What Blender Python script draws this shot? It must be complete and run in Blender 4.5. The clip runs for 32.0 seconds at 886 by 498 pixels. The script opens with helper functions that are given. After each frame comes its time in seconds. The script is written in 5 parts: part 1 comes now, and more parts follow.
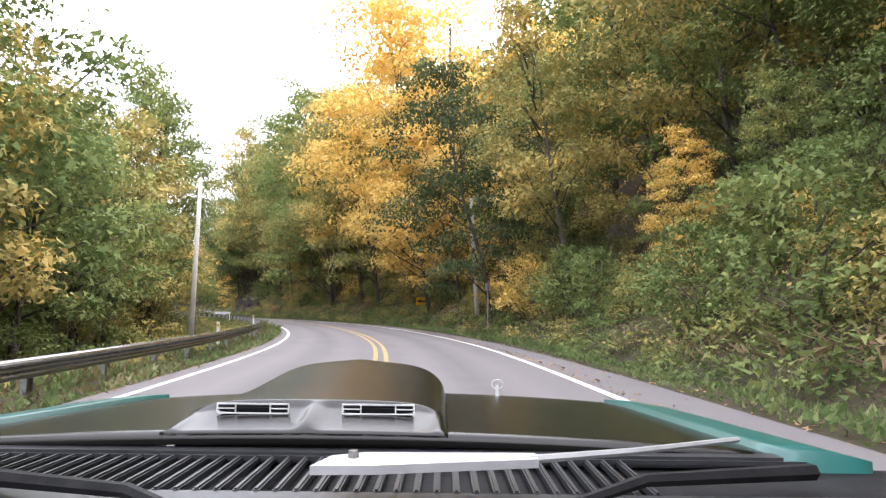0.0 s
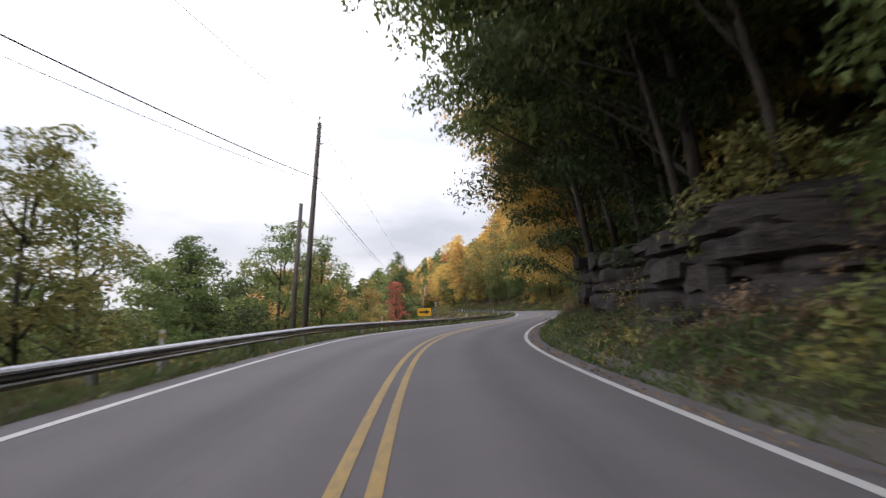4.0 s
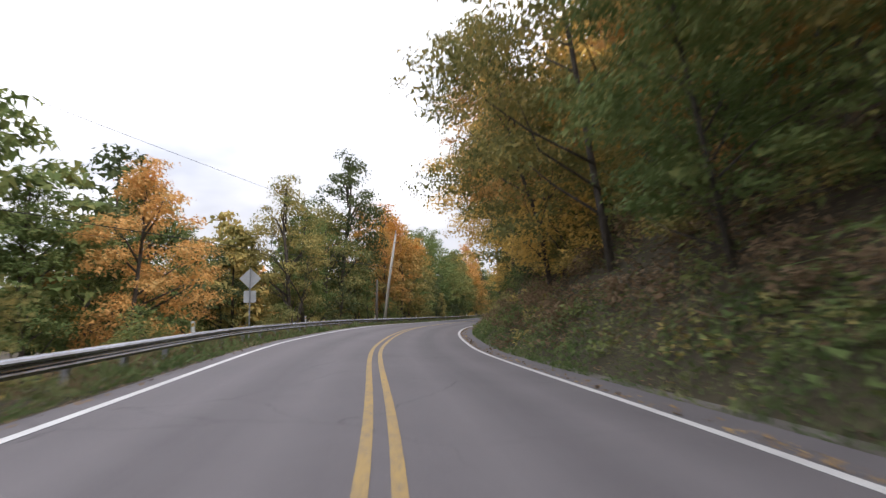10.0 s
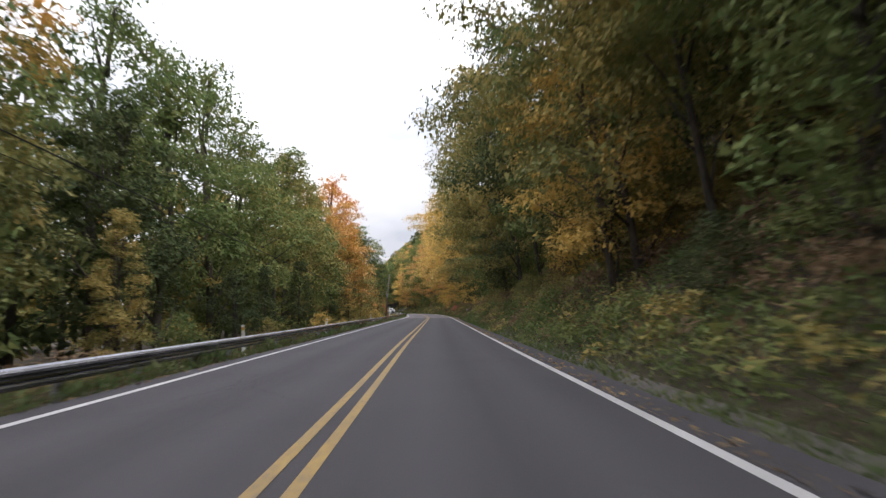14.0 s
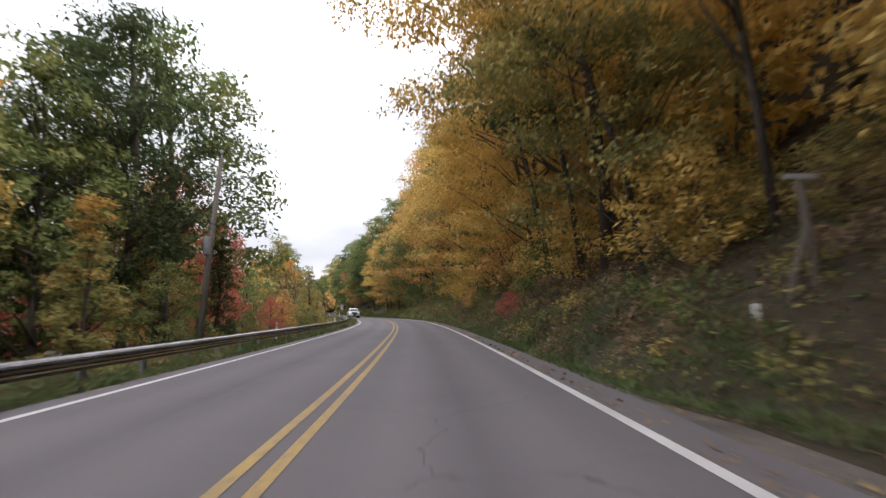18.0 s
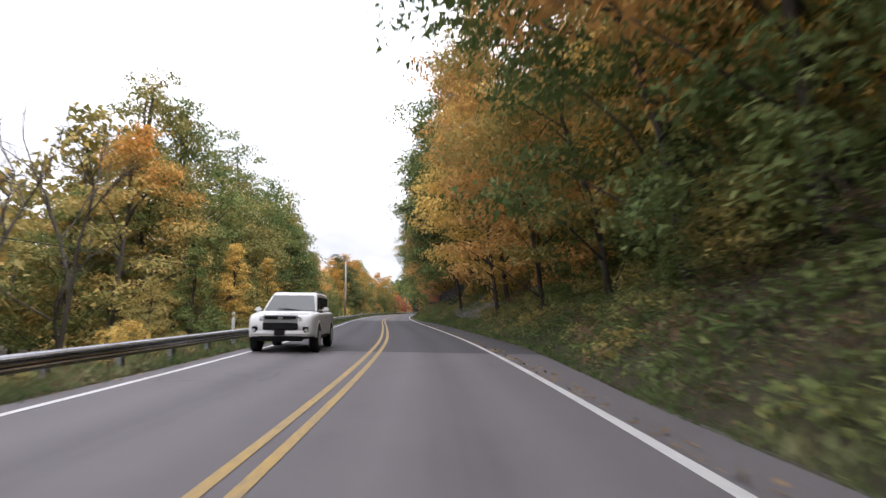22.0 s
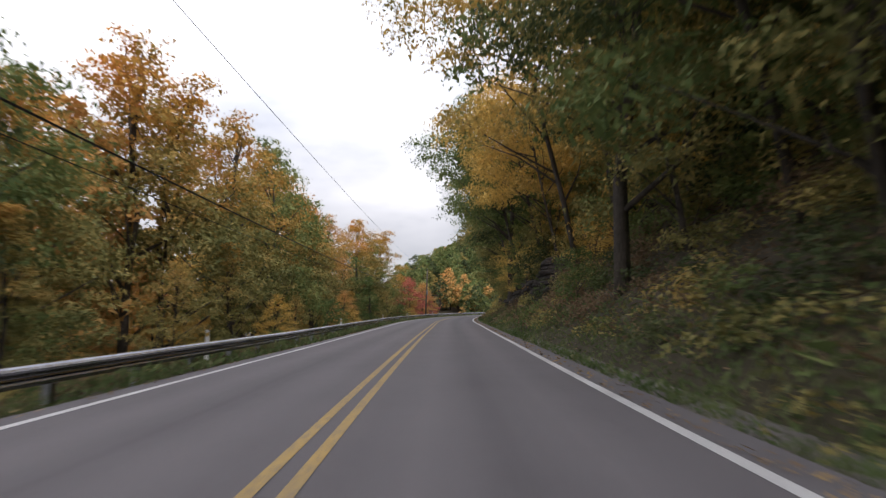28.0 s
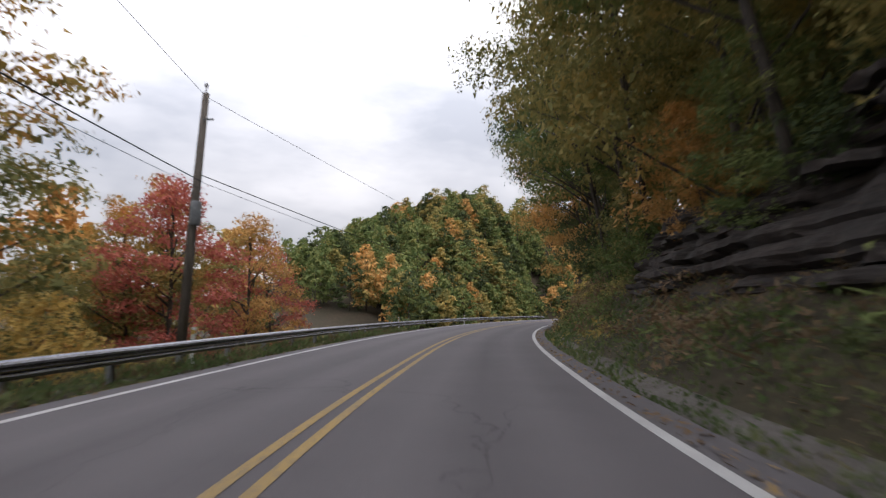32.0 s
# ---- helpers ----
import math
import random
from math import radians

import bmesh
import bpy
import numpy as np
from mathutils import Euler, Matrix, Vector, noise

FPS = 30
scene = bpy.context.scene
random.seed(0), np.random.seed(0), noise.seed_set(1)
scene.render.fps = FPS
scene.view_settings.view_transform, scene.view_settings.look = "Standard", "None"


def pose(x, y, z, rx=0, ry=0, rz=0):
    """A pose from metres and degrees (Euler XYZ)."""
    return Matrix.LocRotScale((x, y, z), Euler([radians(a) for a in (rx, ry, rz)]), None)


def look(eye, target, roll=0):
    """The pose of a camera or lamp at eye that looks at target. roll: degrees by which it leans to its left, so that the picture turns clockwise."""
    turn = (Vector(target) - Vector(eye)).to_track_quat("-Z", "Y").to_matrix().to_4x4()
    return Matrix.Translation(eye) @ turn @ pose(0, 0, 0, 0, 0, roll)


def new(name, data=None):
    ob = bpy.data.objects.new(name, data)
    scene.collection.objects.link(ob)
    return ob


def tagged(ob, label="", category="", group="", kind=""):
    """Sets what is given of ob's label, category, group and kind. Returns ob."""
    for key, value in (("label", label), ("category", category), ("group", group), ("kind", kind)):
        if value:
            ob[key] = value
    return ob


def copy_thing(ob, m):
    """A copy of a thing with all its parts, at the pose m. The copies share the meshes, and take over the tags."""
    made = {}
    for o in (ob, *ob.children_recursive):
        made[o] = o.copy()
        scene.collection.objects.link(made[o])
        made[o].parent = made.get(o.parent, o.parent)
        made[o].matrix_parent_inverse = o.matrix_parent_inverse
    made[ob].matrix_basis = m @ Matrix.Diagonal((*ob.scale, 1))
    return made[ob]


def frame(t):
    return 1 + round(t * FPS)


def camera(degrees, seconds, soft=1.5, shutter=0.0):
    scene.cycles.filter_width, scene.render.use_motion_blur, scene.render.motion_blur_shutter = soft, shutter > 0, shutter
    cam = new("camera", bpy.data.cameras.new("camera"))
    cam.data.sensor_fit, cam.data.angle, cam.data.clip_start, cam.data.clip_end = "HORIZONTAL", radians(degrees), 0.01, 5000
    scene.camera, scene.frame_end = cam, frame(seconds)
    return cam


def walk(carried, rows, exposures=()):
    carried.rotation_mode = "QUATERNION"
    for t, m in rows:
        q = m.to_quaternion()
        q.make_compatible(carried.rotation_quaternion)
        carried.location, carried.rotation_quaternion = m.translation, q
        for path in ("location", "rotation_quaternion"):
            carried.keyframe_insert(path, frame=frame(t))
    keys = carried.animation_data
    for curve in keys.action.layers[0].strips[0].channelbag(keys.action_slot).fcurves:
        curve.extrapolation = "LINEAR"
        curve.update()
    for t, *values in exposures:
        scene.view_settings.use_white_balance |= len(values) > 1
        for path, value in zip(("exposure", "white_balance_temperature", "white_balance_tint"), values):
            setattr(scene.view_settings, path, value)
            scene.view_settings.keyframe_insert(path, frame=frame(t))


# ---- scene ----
# camera and its way along the road
cam = camera(72.5, 32.0, soft=1.3, shutter=0.25)
ROWS = [
    (0.0, 0.00, 0.00, 1.26, 95.84, -0.66, 26.69), (0.04, 0.00, 0.00, 1.26, 95.84, -0.66, 26.69),
    (0.5, -6.04, 10.41, 1.25, 96.03, -0.12, 31.53), (1.0, -12.98, 20.20, 1.25, 95.93, 0.06, 37.02),
    (1.5, -20.81, 29.26, 1.25, 95.59, 0.00, 42.62), (2.0, -29.45, 37.53, 1.25, 95.25, -0.11, 47.84),
    (2.5, -38.77, 45.04, 1.25, 95.24, 0.02, 52.45), (3.0, -48.58, 51.93, 1.26, 95.36, 0.41, 55.36),
    (3.5, -58.66, 58.52, 1.25, 95.46, 1.00, 56.16), (4.0, -68.75, 65.21, 1.24, 95.56, 1.65, 54.76),
    (4.5, -78.63, 72.36, 1.21, 95.74, 2.07, 51.34), (5.0, -88.04, 80.27, 1.20, 96.12, 1.71, 46.55),
    (5.5, -96.86, 88.99, 1.25, 96.18, 0.15, 42.07), (6.0, -105.18, 98.31, 1.29, 96.10, -1.95, 39.31),
    (6.5, -113.37, 107.83, 1.29, 95.78, -3.63, 40.12), (7.0, -121.81, 117.19, 1.27, 95.52, -3.95, 41.88),
    (7.5, -130.67, 126.13, 1.27, 95.44, -3.11, 45.57), (8.0, -140.13, 134.31, 1.24, 95.07, -2.45, 50.70),
    (8.5, -150.15, 141.56, 1.23, 94.92, -2.03, 55.45), (9.0, -160.55, 147.92, 1.23, 95.21, -1.57, 59.60),
    (9.5, -171.19, 153.50, 1.24, 95.68, -0.76, 63.07), (10.0, -182.02, 158.42, 1.25, 95.93, 0.46, 65.96),
    (10.5, -192.95, 162.91, 1.22, 95.86, 1.87, 67.33), (11.0, -203.88, 167.35, 1.17, 95.55, 2.79, 66.34),
    (11.5, -214.62, 172.18, 1.14, 95.71, 3.06, 63.23), (12.0, -225.06, 177.57, 1.16, 95.67, 2.50, 60.12),
    (12.5, -235.12, 183.44, 1.20, 95.27, 1.62, 57.33), (13.0, -244.84, 189.63, 1.23, 95.31, 0.88, 55.59),
    (13.5, -254.33, 195.98, 1.23, 95.86, 0.62, 54.80), (14.0, -263.77, 202.35, 1.25, 95.74, 0.25, 55.15),
    (14.5, -273.24, 208.69, 1.25, 95.56, -0.08, 55.20), (15.0, -282.76, 215.10, 1.25, 95.54, -0.10, 54.76),
    (15.5, -292.31, 221.65, 1.25, 95.58, 0.07, 54.32), (16.0, -301.93, 228.31, 1.24, 95.62, 0.33, 54.26),
    (16.5, -311.68, 235.04, 1.24, 95.63, 0.54, 54.47), (17.0, -321.56, 241.81, 1.24, 95.61, 0.55, 54.61),
    (17.5, -331.56, 248.61, 1.24, 95.64, 0.37, 54.92), (18.0, -341.67, 255.42, 1.25, 95.86, 0.21, 55.16),
    (18.5, -351.88, 262.17, 1.25, 95.86, -0.00, 55.78), (19.0, -362.16, 268.80, 1.26, 95.60, -0.29, 56.57),
    (19.5, -372.49, 275.21, 1.27, 95.55, -0.64, 57.69), (20.0, -382.85, 281.36, 1.28, 95.66, -0.96, 58.89),
    (20.5, -393.19, 287.21, 1.28, 95.68, -1.16, 60.09), (21.0, -403.50, 292.69, 1.28, 95.94, -1.04, 61.88),
    (21.5, -413.78, 297.73, 1.27, 95.89, -0.79, 63.82), (22.0, -424.01, 302.36, 1.26, 95.83, -0.44, 65.40),
    (22.5, -434.20, 306.64, 1.24, 95.78, 0.20, 66.94), (23.0, -444.37, 310.61, 1.23, 96.16, 0.94, 68.43),
    (23.5, -454.59, 314.32, 1.23, 95.78, 0.98, 69.60), (24.0, -464.87, 317.91, 1.23, 96.00, 0.93, 69.88),
    (24.5, -475.25, 321.46, 1.23, 95.90, 0.78, 70.26), (25.0, -485.77, 325.05, 1.24, 95.72, 0.51, 70.01),
    (25.5, -496.36, 328.77, 1.24, 95.55, 0.23, 69.20), (26.0, -506.98, 332.67, 1.25, 95.53, 0.20, 68.47),
    (26.5, -517.61, 336.69, 1.24, 95.57, 0.35, 68.02), (27.0, -528.23, 340.79, 1.24, 95.62, 0.58, 67.71),
    (27.5, -538.79, 344.94, 1.23, 95.67, 0.72, 67.27), (28.0, -549.25, 349.19, 1.24, 95.70, 0.55, 66.50),
    (28.5, -559.54, 353.54, 1.25, 95.65, -0.11, 65.56), (29.0, -569.61, 357.98, 1.26, 95.49, -0.64, 64.84),
    (29.5, -579.48, 362.44, 1.26, 95.46, -0.72, 64.51), (30.0, -589.13, 366.85, 1.26, 95.47, -0.42, 64.24),
    (30.5, -598.56, 371.24, 1.26, 95.56, -0.31, 63.79), (31.0, -607.76, 375.66, 1.26, 95.59, -0.28, 62.89),
    (31.5, -616.71, 380.22, 1.26, 95.78, -0.37, 61.10), (32.0, -625.40, 385.00, 1.27, 95.77, -0.66, 59.20),
]
EXPOSURES = [(t, stops, 6450, 15) for t, stops in [(0.0, 1.0), (1.0, 0.8), (2.0, 0.6), (3.5, -0.1), (5.0, -0.8), (7.0, -0.45), (9.0, -0.32), (11.0, -0.5), (13.0, -0.5), (14.5, -0.35), (17.0, -0.38), (19.0, -0.3), (20.0, -0.35), (22.0, -0.2), (24.0, -0.25), (26.0, -0.5), (28.0, -0.75), (32.0, -0.9)]]
walk(cam, [(t, pose(x, y, z, rx, ry, rz)) for t, x, y, z, rx, ry, rz in ROWS], EXPOSURES)

# world: bright overcast sky with soft grey clouds
world = bpy.data.worlds.new("overcast")
scene.world = world
world.use_nodes = True
wt = world.node_tree
wt.nodes.clear()
w_out = wt.nodes.new("ShaderNodeOutputWorld")
w_bg = wt.nodes.new("ShaderNodeBackground")
w_sky = wt.nodes.new("ShaderNodeTexSky")
w_sky.sky_type = 'NISHITA'
w_sky.sun_disc = False
w_sky.sun_elevation = radians(46)
w_sky.sun_rotation = radians(50)
w_sky.air_density = 1.0
w_sky.dust_density = 3.0
w_co = wt.nodes.new("ShaderNodeTexCoord")
w_map = wt.nodes.new("ShaderNodeMapping")
w_map.inputs["Scale"].default_value = (1.0, 1.0, 3.0)
w_noise = wt.nodes.new("ShaderNodeTexNoise")
w_noise.inputs["Scale"].default_value = 2.2
w_noise.inputs["Detail"].default_value = 6
w_noise.inputs["Roughness"].default_value = 0.55
w_ramp = wt.nodes.new("ShaderNodeValToRGB")
w_ramp.color_ramp.elements[0].position = 0.36
w_ramp.color_ramp.elements[0].color = (4.9, 5.2, 5.7, 1)
w_ramp.color_ramp.elements[1].position = 0.66
w_ramp.color_ramp.elements[1].color = (9.0, 9.1, 9.3, 1)
w_mix = wt.nodes.new("ShaderNodeMixRGB")
w_mix.inputs[0].default_value = 0.93
wt.links.new(w_co.outputs["Generated"], w_map.inputs["Vector"])
wt.links.new(w_map.outputs[0], w_noise.inputs["Vector"])
wt.links.new(w_noise.outputs["Fac"], w_ramp.inputs[0])
wt.links.new(w_sky.outputs[0], w_mix.inputs[1])
wt.links.new(w_ramp.outputs[0], w_mix.inputs[2])
# an overcast sky is about three times brighter overhead than at the horizon
w_sep = wt.nodes.new("ShaderNodeSeparateXYZ")
w_up = wt.nodes.new("ShaderNodeMapRange")
w_up.interpolation_type = 'SMOOTHSTEP'
w_up.inputs["From Min"].default_value = 0.05
w_up.inputs["From Max"].default_value = 0.6
w_up.inputs["To Min"].default_value = 0.5
w_up.inputs["To Max"].default_value = 1.2
w_cie = wt.nodes.new("ShaderNodeMixRGB")
w_cie.blend_type = 'MULTIPLY'
w_cie.inputs[0].default_value = 1.0
wt.links.new(w_co.outputs["Generated"], w_sep.inputs[0])
wt.links.new(w_sep.outputs["Z"], w_up.inputs["Value"])
wt.links.new(w_mix.outputs[0], w_cie.inputs[1])
wt.links.new(w_up.outputs[0], w_cie.inputs[2])
wt.links.new(w_cie.outputs[0], w_bg.inputs[0])
wt.links.new(w_bg.outputs[0], w_out.inputs[0])
w_bg.inputs[1].default_value = 0.35

sun = new("sun", bpy.data.lights.new("sun", 'SUN'))
sun.data.energy = 1.7
sun.data.angle = radians(25)
sun.data.color = (1.0, 0.96, 0.9)
sun.matrix_world = look((75, 62, 100), (0, 0, 0))
scene.view_settings.exposure = 0.0


# ---- materials ----
def material(name, rough=0.8, metal=0.0, spec=0.3):
    m = bpy.data.materials.new(name)
    m.use_nodes = True
    b = m.node_tree.nodes["Principled BSDF"]
    b.inputs["Roughness"].default_value = rough
    b.inputs["Metallic"].default_value = metal
    b.inputs["Specular IOR Level"].default_value = spec
    return m, m.node_tree, b


def ramp(nt, stops, fac):
    r = nt.nodes.new("ShaderNodeValToRGB")
    e = r.color_ramp.elements
    while len(e) < len(stops):
        e.new(0.5)
    for el, (p, c) in zip(e, stops):
        el.position, el.color = p, (*c, 1)
    nt.links.new(fac, r.inputs[0])
    return r.outputs[0]


def noise_tex(nt, scale, detail=4, rough=0.6, stretch=None):
    co = nt.nodes.new("ShaderNodeTexCoord")
    n = nt.nodes.new("ShaderNodeTexNoise")
    n.inputs["Scale"].default_value = scale
    n.inputs["Detail"].default_value = detail
    n.inputs["Roughness"].default_value = rough
    if stretch:
        mp = nt.nodes.new("ShaderNodeMapping")
        mp.inputs["Scale"].default_value = stretch
        nt.links.new(co.outputs["Object"], mp.inputs[0])
        nt.links.new(mp.outputs[0], n.inputs["Vector"])
    else:
        nt.links.new(co.outputs["Object"], n.inputs["Vector"])
    return n.outputs["Fac"]


def mix(nt, a, b, fac, mode='MIX'):
    m = nt.nodes.new("ShaderNodeMixRGB")
    m.blend_type = mode
    for sock, v in ((m.inputs[0], fac), (m.inputs[1], a), (m.inputs[2], b)):
        if isinstance(v, (int, float)):
            sock.default_value = v
        elif isinstance(v, tuple):
            sock.default_value = (*v, 1)
        else:
            nt.links.new(v, sock)
    return m.outputs[0]


def bump(nt, b, height, strength, dist=0.05):
    n = nt.nodes.new("ShaderNodeBump")
    n.inputs["Strength"].default_value = strength
    n.inputs["Distance"].default_value = dist
    nt.links.new(height, n.inputs["Height"])
    nt.links.new(n.outputs[0], b.inputs["Normal"])


def two_scale(name, dark, light, fine, coarse, rough=0.8, metal=0.0, bumps=0.4, spec=0.3, stretch=None, tint=None):
    m, nt, b = material(name, rough, metal, spec)
    nf = noise_tex(nt, fine, 5, 0.65, stretch)
    ncs = noise_tex(nt, coarse, 3)
    col = ramp(nt, [(0.3, dark), (0.7, light)], nf)
    col = mix(nt, col, tint or tuple(0.75 * c for c in dark), ramp(nt, [(0.42, (0, 0, 0)), (0.7, (0.7, 0.7, 0.7))], ncs))
    nt.links.new(col, b.inputs["Base Color"])
    bump(nt, b, nf, bumps)
    return m


def leaf_material(name, stops, trans=0.28, top=None):
    m = bpy.data.materials.new(name)
    m.use_nodes = True
    nt = m.node_tree
    nt.nodes.clear()
    out = nt.nodes.new("ShaderNodeOutputMaterial")
    geo = nt.nodes.new("ShaderNodeNewGeometry")
    info = nt.nodes.new("ShaderNodeObjectInfo")
    big = noise_tex(nt, 0.45, 3)
    add = nt.nodes.new("ShaderNodeMath")
    add.operation = 'MULTIPLY_ADD'
    nt.links.new(geo.outputs["Random Per Island"], add.inputs[0])
    add.inputs[1].default_value = 0.34
    sc = nt.nodes.new("ShaderNodeMath")
    sc.operation = 'MULTIPLY_ADD'
    nt.links.new(big, sc.inputs[0])
    sc.inputs[1].default_value = 1.7
    sc.inputs[2].default_value = -0.58
    nt.links.new(sc.outputs[0], add.inputs[2])
    off = nt.nodes.new("ShaderNodeMath")
    off.operation = 'MULTIPLY_ADD'
    nt.links.new(info.outputs["Random"], off.inputs[0])
    off.inputs[1].default_value = 0.3
    nt.links.new(add.outputs[0], off.inputs[2])
    sub = nt.nodes.new("ShaderNodeMath")
    sub.operation = 'SUBTRACT'
    nt.links.new(off.outputs[0], sub.inputs[0])
    sub.inputs[1].default_value = 0.12
    grey = [sum(c) / 3 for _, c in stops]
    stops = [(p, (0.94 * c[0] + 0.06 * q, 0.92 * c[1] + 0.08 * q, 0.76 * c[2] + 0.24 * q)) for (p, c), q in zip(stops, grey)]
    stops = [(p, tuple(min(0.8, 1.18 * v) for v in c)) for p, c in stops]
    col = ramp(nt, stops, sub.outputs[0])
    if top:
        # crowns that turn from the top down
        co = nt.nodes.new("ShaderNodeTexCoord")
        sep = nt.nodes.new("ShaderNodeSeparateXYZ")
        nt.links.new(co.outputs["Object"], sep.inputs[0])
        lift = nt.nodes.new("ShaderNodeMath")
        lift.operation = 'MULTIPLY_ADD'
        nt.links.new(big, lift.inputs[0])
        lift.inputs[1].default_value = 14.0
        nt.links.new(sep.outputs["Z"], lift.inputs[2])
        rise = nt.nodes.new("ShaderNodeMapRange")
        rise.inputs["From Min"].default_value = 14.5
        rise.inputs["From Max"].default_value = 22.0
        nt.links.new(lift.outputs[0], rise.inputs["Value"])
        col = mix(nt, col, ramp(nt, top, sub.outputs[0]), rise.outputs[0])
    d = nt.nodes.new("ShaderNodeBsdfPrincipled")
    d.inputs["Roughness"].default_value = 0.75
    d.inputs["Specular IOR Level"].default_value = 0.15
    t = nt.nodes.new("ShaderNodeBsdfTranslucent")
    mx = nt.nodes.new("ShaderNodeMixShader")
    mx.inputs[0].default_value = trans
    nt.links.new(col, d.inputs["Base Color"])
    nt.links.new(col, t.inputs["Color"])
    nt.links.new(d.outputs[0], mx.inputs[1])
    nt.links.new(t.outputs[0], mx.inputs[2])
    nt.links.new(mx.outputs[0], out.inputs[0])
    return m


LEAF = {
    "green": leaf_material("leaf_green", [(0.0, (0.070, 0.110, 0.025)), (0.45, (0.133, 0.179, 0.042)), (0.8, (0.230, 0.242, 0.052)), (1.0, (0.370, 0.300, 0.052))]),
    "dark": leaf_material("leaf_dark_green", [(0.0, (0.034, 0.050, 0.017)), (0.5, (0.066, 0.090, 0.028)), (0.9, (0.125, 0.138, 0.040))]),
    "olive": leaf_material("leaf_olive", [(0.0, (0.104, 0.126, 0.030)), (0.4, (0.207, 0.201, 0.046)), (0.75, (0.391, 0.299, 0.052)), (1.0, (0.529, 0.356, 0.052))]),
    "yellow": leaf_material("leaf_yellow", [(0.0, (0.221, 0.195, 0.039)), (0.35, (0.559, 0.377, 0.046)), (0.7, (0.680, 0.468, 0.052)), (1.0, (0.680, 0.481, 0.065))]),
    "orange": leaf_material("leaf_orange", [(0.0, (0.2, 0.165, 0.04)), (0.35, (0.46, 0.275, 0.045)), (0.7, (0.62, 0.335, 0.05)), (1.0, (0.66, 0.43, 0.06))]),
    "red": leaf_material("leaf_red", [(0.0, (0.208, 0.130, 0.046)), (0.35, (0.40, 0.110, 0.052)), (0.75, (0.50, 0.140, 0.075)), (1.0, (0.52, 0.23, 0.075))]),
}
LEAF["turning"] = leaf_material("leaf_turning", [(0.0, (0.1, 0.12, 0.034)), (0.4, (0.23, 0.22, 0.05)), (0.75, (0.42, 0.31, 0.06)), (1.0, (0.56, 0.36, 0.06))],
                                top=[(0.0, (0.3, 0.2, 0.05)), (0.4, (0.56, 0.31, 0.06)), (0.75, (0.66, 0.29, 0.08)), (1.0, (0.7, 0.4, 0.09))])
LITTER = leaf_material("fallen_leaf", [(0.0, (0.1, 0.07, 0.035)), (0.4, (0.22, 0.14, 0.06)), (0.75, (0.38, 0.25, 0.07)), (1.0, (0.45, 0.33, 0.12))], 0.1)
BARK = two_scale("bark", (0.05, 0.042, 0.035), (0.14, 0.12, 0.1), 9, 1.2, 0.9, bumps=0.8, stretch=(3, 3, 0.5))
GRASS = leaf_material("roadside_grass", [(0.0, (0.045, 0.08, 0.02)), (0.4, (0.09, 0.135, 0.034)), (0.7, (0.15, 0.175, 0.052)), (1.0, (0.27, 0.245, 0.11))], 0.3)
BROWN_WEED = leaf_material("dry_weeds", [(0.0, (0.06, 0.055, 0.022)), (0.3, (0.125, 0.092, 0.04)), (0.6, (0.2, 0.13, 0.06)), (1.0, (0.31, 0.22, 0.11))], 0.3)


